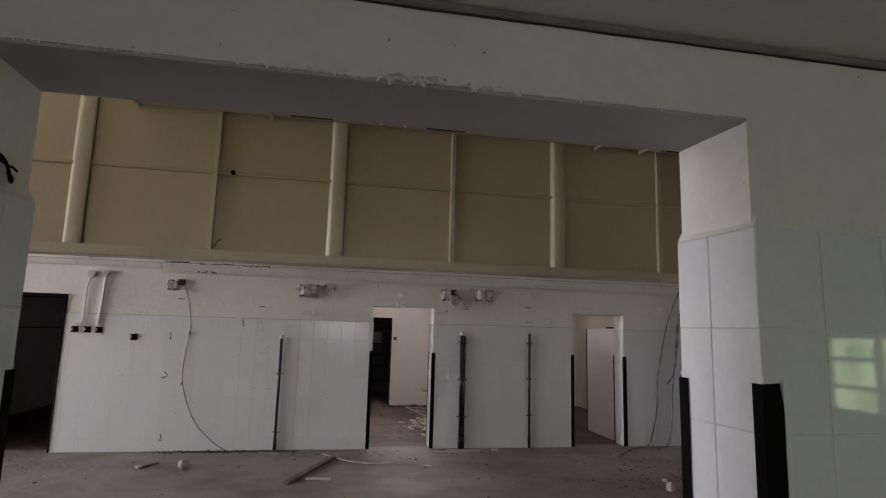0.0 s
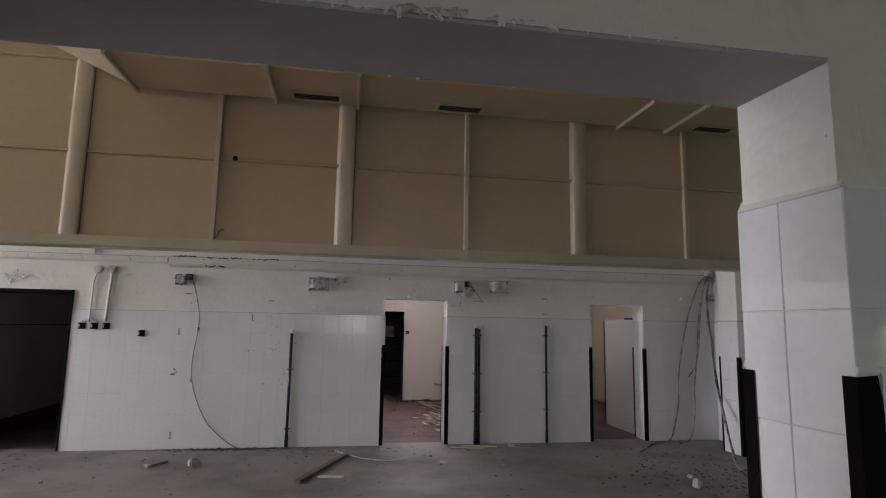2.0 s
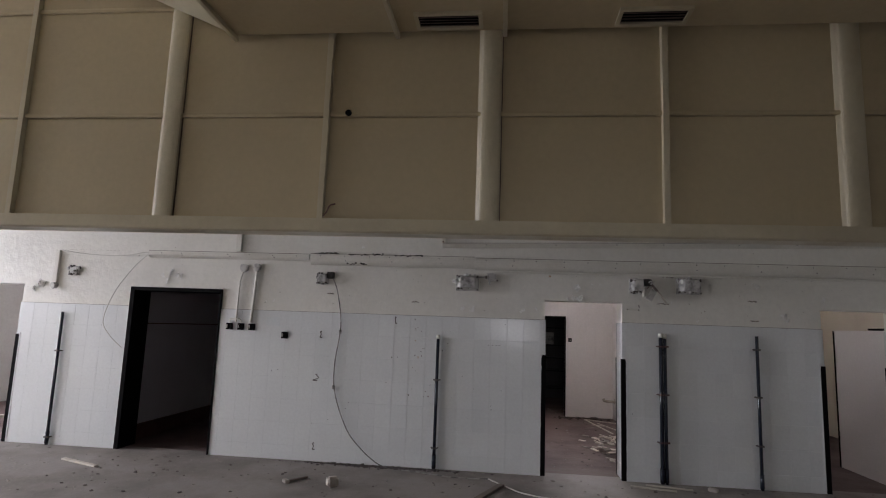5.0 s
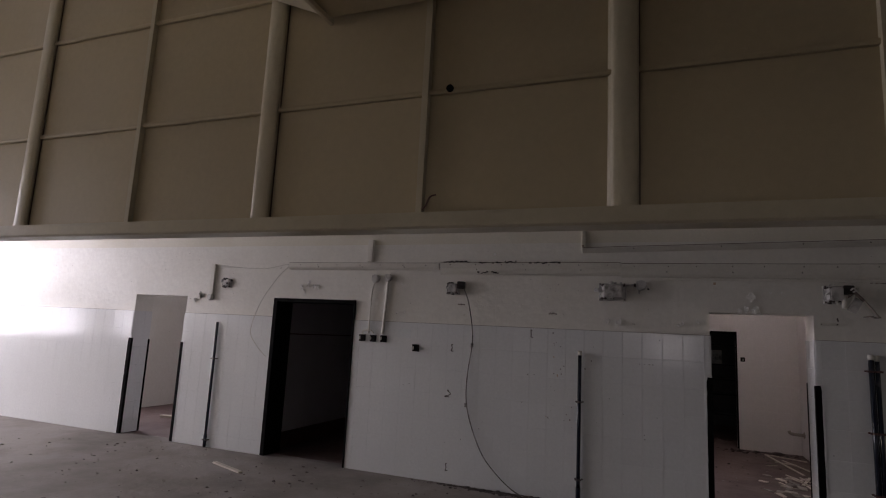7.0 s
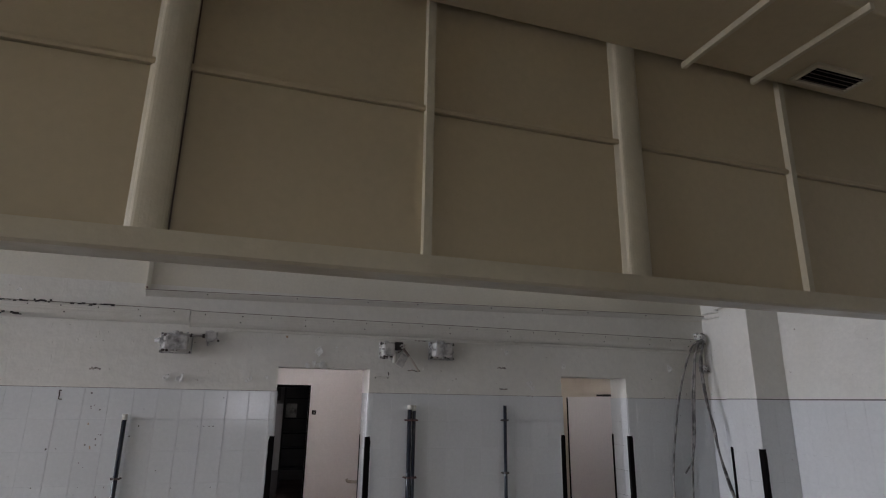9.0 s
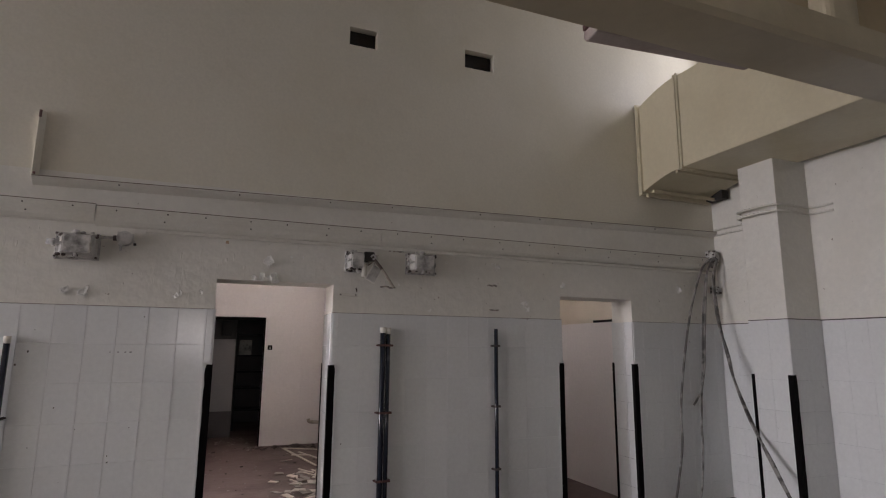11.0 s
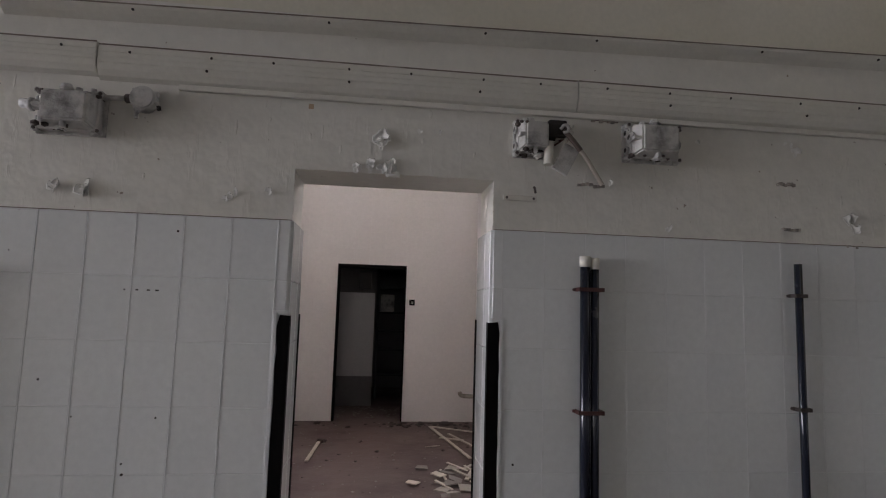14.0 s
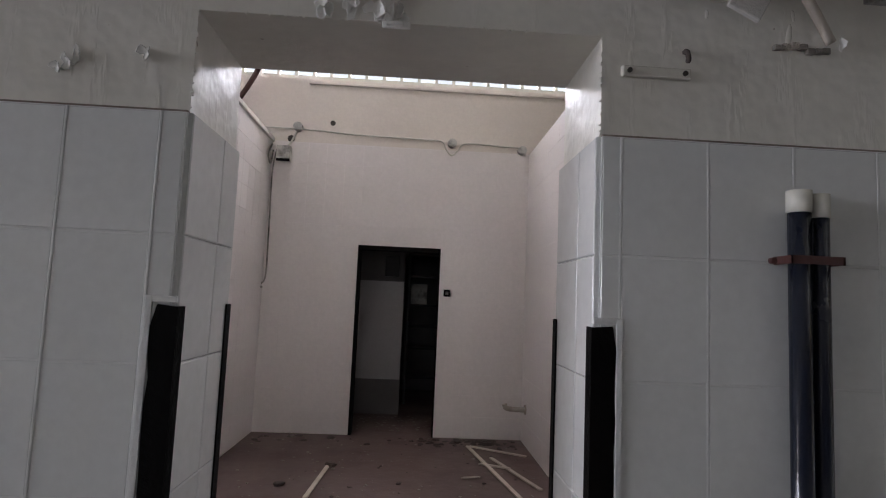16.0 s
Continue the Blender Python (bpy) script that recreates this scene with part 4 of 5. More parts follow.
# ---- peeling paint ----
def flake(x, z, s, y=7.98, tall=1.25):
    """One blister of paint whose torn rim curls away from the wall."""
    bm = bmesh.new()
    n, side = 14, random.choice((0.3, -0.4, 0.8, 0.0))
    ph = [random.uniform(0, 6.28) for k in range(4)]
    grid = []
    for f, inward in ((0.25, 0), (0.55, 0), (0.82, 0), (1.0, 0), (0.9, 1)):
        row = []
        for k in range(n):
            t = 6.283 * k / n
            shape = 0.5 + 0.17 * math.sin(2 * t + ph[0]) + 0.13 * math.sin(3 * t + ph[1]) + 0.09 * math.sin(5 * t + ph[2]) + random.uniform(-0.025, 0.025)
            rise = 0.05 + 0.32 * max(0.0, math.cos(t - side)) ** 1.5 + 0.1 * max(0.0, math.sin(2 * t + ph[3]))
            out = s * rise * (f * f if not inward else 1.18)
            row.append(bm.verts.new((x + s * f * shape * math.cos(t), y - 0.0015 - out, z + s * tall * f * shape * math.sin(t))))
        grid.append(row)
    for p, q in zip(grid, grid[1:]):
        for k in range(n):
            bm.faces.new((p[k], p[(k + 1) % n], q[(k + 1) % n], q[k])).smooth = True
    bm.faces.new(grid[0])
    bmesh.ops.recalc_face_normals(bm, faces=bm.faces[:])
    return bm


# (x, z, spread, how many, size): blisters on the plaster over the tiles
for x, z, spread, n, s in ((1.268, 2.232, 0.004, 2, 0.062), (1.277, 2.2, 0.005, 1, 0.034), (1.258, 2.205, 0.005, 1, 0.03), (1.17, 2.082, 0.012, 2, 0.035), (1.22, 2.095, 0.01, 2, 0.045), (1.275, 2.085, 0.01, 2, 0.04), (1.315, 2.105, 0.008, 2, 0.05),
                           (1.34, 2.078, 0.008, 1, 0.035), (-0.105, 1.928, 0.012, 2, 0.045), (-0.006, 1.91, 0.01, 2, 0.055), (0.02, 1.9, 0.01, 1, 0.035), (0.595, 1.922, 0.02, 3, 0.026), (0.76, 1.965, 0.01, 1, 0.035),
                           (1.445, 2.268, 0.008, 1, 0.02), (1.535, 2.266, 0.008, 1, 0.02),
                           (-3.98, 2.23, 0.07, 6, 0.06), (-5.85, 2.05, 0.1, 7, 0.06), (3.37, 2.29, 0.015, 3, 0.035), (3.33, 2.33, 0.03, 2, 0.02), (3.64, 1.97, 0.025, 2, 0.04), (3.68, 1.9, 0.015, 2, 0.035),
                           (4.075, 2.15, 0.01, 2, 0.05), (5.58, 2.18, 0.02, 3, 0.06), (-1.2, 2.66, 0.12, 3, 0.04), (2.7, 2.1, 0.3, 3, 0.025), (-2.3, 2.1, 0.5, 5, 0.03)):
    for k in range(n):
        part("paint_flake", flake(x + random.gauss(0, spread), z + random.gauss(0, spread * 0.5), s * random.uniform(0.7, 1.05)), FLAKE, wall_far)
# a tongue of paint that hangs from the doorway's upper edge
bm = boxes((1.295, 1.36, 7.975, 7.983, 2.045, 2.062), (1.305, 1.345, 7.965, 7.976, 2.048, 2.058), edge=0.003)
part("paint_tongue", bm, FLAKE, wall_far, "loose tongue of white paint")
part("rust_stain", boxes((0.93, 0.953, 7.9785, 7.981, 2.345, 2.369), edge=0.001), RUST_STAIN, wall_far, "small rusty stain on plaster")
for k in range(26):
    x = 0.45 + random.gauss(0, 0.25)
    if -0.4 < x < 1.3:
        part("paint_flake", flake(x, 2.311 + abs(random.gauss(0, 0.004)), random.uniform(0.01, 0.022) * (1.5 if 0.35 < x < 0.6 else 0.8), 0.76, 0.6), PLASTER, wall_entry)
# crumbled plaster edge of the lintel
bm = bmesh.new()
for k in range(70):
    x = random.uniform(-0.45, 1.38)
    s = random.uniform(0.003, 0.008) * (1.5 if 0.3 < x < 0.8 else 0.8)
    for y in (0.762, 1.043):
        m = Matrix.Translation((x + random.uniform(0, 0.02), y, 2.311)) @ Euler((random.random() * 3, random.random() * 3, 0)).to_matrix().to_4x4() @ Matrix.Diagonal((s * 1.6, s * 0.6, s * 0.7, 1))
        bmesh.ops.create_icosphere(bm, subdivisions=1, radius=1, matrix=m)
tagged(part("plaster_crumbs", bm, FLAKE, wall_entry), "pale crumbs of loose plaster", kind="stuff")
# chipped plaster edges of the doorways
bm = bmesh.new()
for d in (D2, D3):
    for k in range(80):
        s = random.uniform(0.0015, 0.004)
        if k < 50:
            at = (random.uniform(d[0], d[1]), 7.981, d[3] + random.uniform(-0.001, 0.003))
        else:
            at = (random.choice((d[0] + 0.001, d[1] - 0.001)), 7.981, random.uniform(DADO, d[3]))
        m = Matrix.Translation(at) @ Euler((random.random() * 3, random.random() * 3, 0)).to_matrix().to_4x4() @ Matrix.Diagonal((s * 1.5, s * 0.7, s, 1))
        bmesh.ops.create_icosphere(bm, subdivisions=1, radius=1, matrix=m)
tagged(part("chipped_edge", bm, PLASTER, wall_far), "chipped painted plaster along doorway edges", kind="stuff")
# runs of thick paint on the plaster
bm = bmesh.new()
for k in range(60):
    x, z, s = random.uniform(-1.2, 4.0), random.triangular(1.9, 2.42, 2.25), random.uniform(0.012, 0.04)
    if not any(h[0] - 0.05 < x < h[1] + 0.05 and z - s < h[3] + 0.02 for h in HOLES):
        m = Matrix.Translation((x, 7.9805, z)) @ Euler((0, random.gauss(0.1, 0.15), 0)).to_matrix().to_4x4() @ Matrix.Diagonal((random.uniform(0.004, 0.009), random.uniform(0.0012, 0.002), s, 1))
        bmesh.ops.create_icosphere(bm, subdivisions=2, radius=1, matrix=m)
for f in bm.faces:
    f.smooth = True
tagged(part("paint_runs", bm, PLASTER, wall_far), "runs of thick white paint on plaster", kind="stuff")
# screw holes
for k in range(30):
    x, z = random.uniform(-3.1, 5.9), random.uniform(0.3, 2.4)
    if not any(h[0] - 0.05 < x < h[1] + 0.05 for h in HOLES):
        part("screw_hole", rod((x, 7.972, z), (x, 7.964 if z < DADO else 7.977, z), random.uniform(0.003, 0.006), 7), DARKHOLE, wall_far)

for k in range(34):
    x, z, r = random.gauss(-0.62, 0.16), random.gauss(1.2, 0.3), random.uniform(0.002, 0.007)
    if z < 1.78 and not -0.46 < x < -0.36:
        part("rust_speck", boxes((x - r * random.uniform(0.5, 1), x + r, 7.9652, 7.967, z - r * random.uniform(0.6, 2), z + r), edge=0.0006), random.choice((RUST_STAIN, SOOT_SHADE, PLINTH)), wall_far)

# torn cables on the left jamb of the wide opening
torn = thing("torn_cables", (-0.46, 0.9, 2.09), "torn black cable ends sticking out of plaster", "cable")
bm = bmesh.new()
for k in range(26):
    r = random.uniform(0.004, 0.011)
    m = Matrix.Translation((-0.4775, random.gauss(0.88, 0.02), random.gauss(2.05, 0.02))) @ Matrix.Diagonal((r * 0.35, r, r * 0.8, 1))
    bmesh.ops.create_icosphere(bm, subdivisions=2, radius=1, matrix=m)
tagged(part("crumbling_hole", bm, PLASTER, torn), "broken plaster round the cables", kind="stuff")
part("cavity", boxes((-0.478, -0.4735, 0.862, 0.895, 2.075, 2.095), edge=0.002), DARKHOLE, torn)
for pts, r in (([(-0.48, 0.885, 2.085), (-0.468, 0.9, 2.078), (-0.46, 0.915, 2.055), (-0.458, 0.922, 2.035), (-0.46, 0.935, 2.025), (-0.462, 0.94, 2.035), (-0.465, 0.928, 2.045)], 0.0045),
               ([(-0.48, 0.89, 2.08), (-0.468, 0.915, 2.065), (-0.462, 0.94, 2.062), (-0.46, 0.955, 2.056)], 0.003), ([(-0.48, 0.87, 2.085), (-0.468, 0.855, 2.1), (-0.465, 0.84, 2.105)], 0.004)):
    part("strand", tube(pts, r, 7), BLACK, torn)

torn.location.x -= 0.018

# ---- debris on the floors ----
def board(a, b, w, t, mat, label, name="plank", group="planks on the floor"):
    a, b = Vector(a), Vector(b)
    d = b - a
    bm = boxes((0, d.length, -w / 2, w / 2, 0, t), edge=min(w, t) * 0.15)
    m = Matrix.Translation(a) @ d.to_track_quat("X", "Z").to_matrix().to_4x4()
    bmesh.ops.transform(bm, matrix=m, verts=bm.verts[:])
    return solid(name, bm, mat, a, label, "plank", group)


def lump(x, y, s, mat, name, label, category, group=""):
    bm = bmesh.new()
    bmesh.ops.create_cube(bm, size=1)
    bmesh.ops.bevel(bm, geom=bm.edges[:], offset=0.18, segments=2, affect="EDGES")
    for v in bm.verts:
        v.co *= 1 + random.uniform(-0.14, 0.14)
    bmesh.ops.transform(bm, matrix=Matrix.Translation((x, y, s[2] * 0.46)) @ Matrix.Rotation(random.random() * 3, 4, "Z") @ Matrix.Diagonal((*s, 1)), verts=bm.verts[:])
    return solid(name, bm, mat, (x, y, 0), label, category, group)


lump(-1.36, 6.97, (0.11, 0.1, 0.11), STONE, "brick_lump", "pale broken brick lump on the floor", "rubble")
lump(4.14, 5.52, (0.08, 0.08, 0.1), STONE, "brick_lump", "pale broken stone lump on the floor", "rubble")
lump(2.72, 7.75, (0.11, 0.07, 0.04), STONE, "plaster_lump", "flat pale plaster lump by the wall", "rubble")
lump(4.3, 5.9, (0.06, 0.05, 0.04), STONE, "plaster_lump", "small pale plaster lump on the floor", "rubble")
board((-0.114, 6.13, 0.004), (0.40, 7.38, 0.004), 0.07, 0.03, PLANK, "dirty brown plank lying on the floor")
board((0.09, 6.33, 0.004), (0.37, 6.28, 0.004), 0.05, 0.02, LATH, "short pale wooden batten on the floor")
board((-1.86, 7.0, 0.004), (-1.72, 7.22, 0.004), 0.03, 0.02, PLANK, "short dark wooden stick on the floor")
board((-1.9, 7.02, 0.004), (-1.84, 6.96, 0.004), 0.05, 0.03, STONE, "grey broken batten end on the floor")
board((1.83, 7.72, 0.004), (2.3, 7.62, 0.004), 0.035, 0.015, LATH, "pale lath lying along the wall")
board((2.02, 7.82, 0.004), (2.5, 7.72, 0.004), 0.03, 0.012, LATH, "pale lath lying along the wall")
board((-4.68, 7.3, 0.004), (-4.1, 7.08, 0.004), 0.05, 0.02, LATH, "pale lath lying near the doorway")
board((-7.05, 6.1, 0.004), (-6.2, 5.6, 0.004), 0.04, 0.02, PLANK, "thin brown lath lying on the floor")
board((1.55, 6.9, 0.004), (1.63, 6.86, 0.004), 0.03, 0.01, LATH, "small white plaster piece on the floor")
board((-7.4, 9.0, 0.09), (-6.0, 9.3, 0.09), 0.08, 0.04, LATH, "pale batten lying behind the doorway")
for k in range(30):
    x, y, a = min(random.gauss(1.92, 0.15), 2.36), random.gauss(9.75, 0.42), random.uniform(0, 3.1)
    w, h = random.uniform(0.035, 0.085), random.uniform(0.03, 0.07)
    bm = prism([(-w, -h * 0.6), (w * random.uniform(0.4, 1), -h), (w, h * random.uniform(0.2, 1)), (-w * random.uniform(0.2, 1), h)], "z", 0, 0.008)
    m = Matrix.Translation((x, y, 0.012 + 0.005 * (k % 9))) @ Euler((random.gauss(0, 0.12), random.gauss(0, 0.12), a)).to_matrix().to_4x4()
    bmesh.ops.transform(bm, matrix=m, verts=bm.verts[:])
    solid("tile_shard", bm, random.choice((CRUMB, LATH, STONE)), (x, y, 0.01), "broken white tile shard in a heap", "shard", "tile shards in a heap")
for k in range(8):
    x, y, a = min(random.gauss(2.05, 0.14), 2.3), random.gauss(10.35, 0.35), random.uniform(0.9, 2.4)
    ln = random.uniform(0.15, 0.45)
    dx, dy = math.cos(a) * ln / 2, math.sin(a) * ln / 2
    z = 0.004 + 0.006 * (k % 6)
    board((x - dx, y - dy, z), (x + dx, y + dy, z + random.uniform(0, 0.03)), random.uniform(0.018, 0.035), 0.008, LATH, "pale broken lath in a heap", "lath", "laths in a heap")
for a, b in (((2.02, 12.5), (2.52, 12.15)), ((2.0, 12.5), (2.25, 11.0)), ((2.18, 12.1), (2.45, 11.2)), ((2.05, 11.9), (2.3, 11.75)), ((0.74, 11.7), (0.70, 10.9)), ((2.3, 10.9), (2.1, 10.3))):
    board((*a, 0.004), (*b, 0.012), 0.034, 0.012, LATH, "long pale lath on the reddish floor", "lath", "laths on the room floor")
for x, y, s in ((0.76, 11.72, 0.1), (0.45, 11.2, 0.08), (0.3, 10.6, 0.1), (2.2, 12.6, 0.14), (1.9, 12.65, 0.09), (1.35, 11.3, 0.05)):
    lump(x, y, (s, s * 0.7, s * 0.35), SOOT_SHADE, "rubble_lump", "dark brown rubble lump on the floor", "rubble", "rubble lumps")


def chips(name, n, place, mat, size, label):
    """Many small bits of rubble, too many to count."""
    verts, faces = [], []
    for k in range(n):
        x, y = place()
        s = size * random.uniform(0.3, 1.0) ** 2 + 0.004
        a = random.uniform(0, 6.28)
        base = len(verts)
        m = random.choice((3, 4, 5))
        h = s * random.uniform(0.2, 0.7)
        ring = [(math.cos(a + 6.283 * j / m) * s * random.uniform(0.6, 1.2), math.sin(a + 6.283 * j / m) * s * random.uniform(0.4, 1)) for j in range(m)]
        verts += [(x + u, y + v, 0.0) for u, v in ring] + [(x + u * 0.7, y + v * 0.7, h * random.uniform(0.5, 1)) for u, v in ring]
        faces.append(tuple(base + m + j for j in range(m)))
        faces += [(base + j, base + (j + 1) % m, base + m + (j + 1) % m, base + m + j) for j in range(m)]
    me = bpy.data.meshes.new(name)
    me.from_pydata(verts, [], faces)
    me.materials.append(mat)
    return tagged(new(name, me), label, "rubble", "", "stuff")


chips("floor_chips", 700, lambda: (random.uniform(-8, 6), min(7.93, random.triangular(3.5, 7.95, 7.8))), CRUMB, 0.018, "pale grey plaster crumbs scattered over the floor")
chips("dark_chips", 320, lambda: (random.uniform(-8, 6), min(7.93, random.triangular(4, 7.95, 7.6))), SOOT_SHADE, 0.025, "dark crumbs scattered over the dusty floor")
chips("wall_foot_rubble", 500, lambda: (random.gauss(-1.1, 0.45), 7.93 - abs(random.gauss(0, 0.05))), SOOT_SHADE, 0.03, "dark rubble heaped along the wall foot")
chips("wall_foot_dust", 500, lambda: (random.choice((random.uniform(-3.2, 0.8), random.uniform(1.9, 4.0), random.uniform(4.95, 6.1))), 7.945 - abs(random.gauss(0, 0.03))), CRUMB, 0.016, "pale crumbs along the wall foot")
chips("corner_rubble", 350, lambda: (random.gauss(4.6, 0.6), random.gauss(5.9, 0.7)), SOOT_SHADE, 0.028, "dark rubble on the floor near the corner")
chips("room_chips", 230, lambda: (random.uniform(-0.15, 2.5), random.uniform(8.4, 12.8)), CRUMB, 0.018, "pale crumbs on the reddish room floor")
chips("room_dark_chips", 110, lambda: (random.uniform(-0.15, 2.5), random.uniform(8.4, 12.8)), SOOT_SHADE, 0.02, "dark crumbs on the reddish room floor")
chips("room_foot_rubble", 110, lambda: (random.choice((min(2.5, random.gauss(2.1, 0.25)), random.uniform(-0.1, 2.5))), 12.78 - abs(random.gauss(0, 0.16))), SOOT_SHADE, 0.05, "dark rubble along the room wall")
chips("store_chips", 160, lambda: (random.uniform(0.5, 1.9), random.uniform(13.1, 13.95)), CRUMB, 0.02, "crumbs on the store room floor")

# ---- the room behind the middle door ----
def conduit(points, r, label):
    return solid("conduit", tube(points, r, 7, 5), CABLE_PALE, points[0], label, "conduit", "conduits in the room")


conduit([(-0.6, 12.84, 3.24), (0.1, 12.84, 3.24), (0.7, 12.84, 3.21), (1.4, 12.84, 3.2), (1.62, 12.84, 3.19), (1.68, 12.84, 3.1), (1.74, 12.84, 3.04), (1.81, 12.84, 3.1), (1.9, 12.84, 3.18), (2.3, 12.84, 3.17), (2.5, 12.84, 3.16), (2.56, 12.84, 3.08)], 0.0095, "grey dusty conduit looping along the wall")
conduit([(0.05, 12.84, 3.25), (0.0, 12.84, 3.12), (-0.06, 12.84, 3.02)], 0.012, "grey dusty conduit drop")
for x, z in ((1.74, 3.17), (0.05, 3.26), (2.52, 3.13)):
    j = solid("round_box", rod((x, 12.86, z), (x, 12.8, z), 0.05, 16), DUSTY, (x, 12.86, z), "round dusty junction box on the room wall", "junction box", "round boxes in the room")
    part("lid", rod((x, 12.8, z), (x, 12.79, z), 0.042, 16), DUSTY, j)
jb = thing("junction_box", (-0.07, 12.85, 2.95), "grey open junction box with a hanging wire", "junction box")
part("body", boxes((-0.15, 0.0, 12.76, 12.85, 2.87, 3.03), edge=0.01), DUSTY, jb)
part("dark_slot", boxes((-0.145, -0.005, 12.755, 12.78, 2.86, 2.885)), BLACK, jb)
part("cavity", rod((-0.02, 12.86, 3.13), (-0.02, 12.845, 3.13), 0.04, 8), DARKHOLE, jb)
cable([(-0.15, 12.8, 3.0), (-0.19, 12.82, 2.75), (-0.185, 12.82, 2.2), (-0.18, 12.82, 1.75), (-0.19, 12.81, 1.58), (-0.24, 12.8, 1.52), (-0.2, 12.78, 1.5)], 0.009, CABLE, "thin dark wire hanging down the wall")
cable([(-0.18, 12.7, 3.02), (-0.2, 12.65, 2.9), (-0.17, 12.65, 2.8), (-0.16, 12.68, 2.95)], 0.009, CABLE, "loop of thin dark wire")
socket_back = thing("wall_socket", (1.75, 12.85, 1.52), "black wall switch beside the dark door", "socket")
part("plate", boxes((1.715, 1.785, 12.825, 12.85, 1.487, 1.56), edge=0.004), BLACK, socket_back)
part("rocker", boxes((1.735, 1.765, 12.819, 12.826, 1.505, 1.54), edge=0.002), CABLE, socket_back)
stub = thing("pipe_stub", (2.6, 12.6, 0.36), "pale pipe stub with an elbow on the wall", "pipe")
part("pipe", tube([(2.6, 12.62, 0.36), (2.48, 12.63, 0.36), (2.4, 12.64, 0.37), (2.38, 12.64, 0.41)], 0.026, 12), STONE, stub)
part("flange", rod((2.6, 12.62, 0.36), (2.588, 12.62, 0.36), 0.05, 14), STONE, stub)
guard("corner_guard", 4.998, 9.502, 1, -1, 1.84, 0.03, 0.03)
structure("trim_partition", boxes((-0.25, -0.19, 8.35, 12.84, 3.082, 3.12)), TRUNK, "pale strip on the partition's top edge")
solid("wall_hole", rod((0.42, 12.862, 3.33), (0.42, 12.85, 3.33), 0.03, 7), DARKHOLE, (0.42, 12.86, 3.33), "small dark hole in plaster", "hole")
solid("wall_bracket", tube([(-0.6, 12.84, 3.55), (-0.42, 12.7, 3.75), (-0.3, 12.6, 3.95)], 0.03, 6), PLINTH, (-0.6, 12.84, 3.55), "brown slanting pipe under the clerestory", "pipe")
solid("sill_ledge", boxes((0.14, 3.1, 12.83, 12.86, 3.755, 3.785), edge=0.006), ROOM_UP, (2, 12.86, 3.75), "cream plaster ledge under the clerestory", "ledge")
solid("vent_box", boxes((-0.225, -0.2, 9.9, 10.05, 2.6, 2.75), edge=0.003), BLACK, (-0.21, 10, 2.6), "small black box on the partition", "box")

# ---- dark store beyond the back door, its dimness put into the colours ----
structure("wall_store_front", boxes((-2.0, 1.27, 14.0, 14.12, 0, 2.8)), DIM_PAINT, "grey store wall darkened for the dim room")
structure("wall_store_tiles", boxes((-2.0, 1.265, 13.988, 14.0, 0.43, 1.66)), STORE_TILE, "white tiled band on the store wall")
structure("baseboard_store", boxes((-2.0, 1.268, 13.984, 14.0, 0, 0.428)), DIM_PAINT, "brown plinth of the store wall, darkened for the dim room")
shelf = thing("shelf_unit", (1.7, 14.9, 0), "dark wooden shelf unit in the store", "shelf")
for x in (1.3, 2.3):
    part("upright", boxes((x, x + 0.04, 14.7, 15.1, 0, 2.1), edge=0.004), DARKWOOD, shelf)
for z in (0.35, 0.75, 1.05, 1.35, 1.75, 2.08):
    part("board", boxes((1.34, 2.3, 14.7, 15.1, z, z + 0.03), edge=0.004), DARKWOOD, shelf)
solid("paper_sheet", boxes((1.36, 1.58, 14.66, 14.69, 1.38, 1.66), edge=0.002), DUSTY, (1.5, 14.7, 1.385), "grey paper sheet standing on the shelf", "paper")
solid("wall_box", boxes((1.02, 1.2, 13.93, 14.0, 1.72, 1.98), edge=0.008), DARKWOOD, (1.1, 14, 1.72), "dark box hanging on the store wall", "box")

# ---- garden outside the passage window ----
structure("backdrop_sky", boxes((-2.2, 4.2, 14.0, 14.1, 2.95, 7.0)), HAZE, "white hazy sky behind the clerestory")
structure("backdrop", boxes((6.9, 7.0, -9, 4, -0.2, 3.4)), GARDEN, "bright green garden seen through the window")

# ---- tiles ----
TILE_MESHES = {}


def tile_mesh(w, h, mat, c=0.003):
    """A glazed tile that faces -y, centred on its back, with softened edges."""
    key = (round(w, 3), round(h, 3), mat.name, c)
    if key not in TILE_MESHES:
        t = 0.007
        pts = [(sx * (w / 2 - k), y, sz * (h / 2 - k)) for k, y in ((0, 0), (0, -t + c), (c, -t)) for sx, sz in ((-1, -1), (1, -1), (1, 1), (-1, 1))]
        fs = [(8, 9, 10, 11)] + [(a * 4 + i, a * 4 + (i + 1) % 4, a * 4 + 4 + (i + 1) % 4, a * 4 + 4 + i) for a in (0, 1) for i in range(4)]
        me = bpy.data.meshes.new("tile")
        me.from_pydata(pts, [], fs)
        me.materials.append(mat)
        TILE_MESHES[key] = me
    return TILE_MESHES[key]


def edges(a, b, anchor, step):
    k = math.ceil((a - anchor) / step - 1e-6)
    out = [a]
    while anchor + k * step < b - 1e-6:
        if anchor + k * step - out[-1] > 0.02:
            out.append(anchor + k * step)
        k += 1
    if b - out[-1] < 0.02:
        out.pop()
    return out + [b]


ROWS_FAR = [0.003, 0.175, 0.45, 0.725, 1.0, 1.275, 1.55, 1.82]


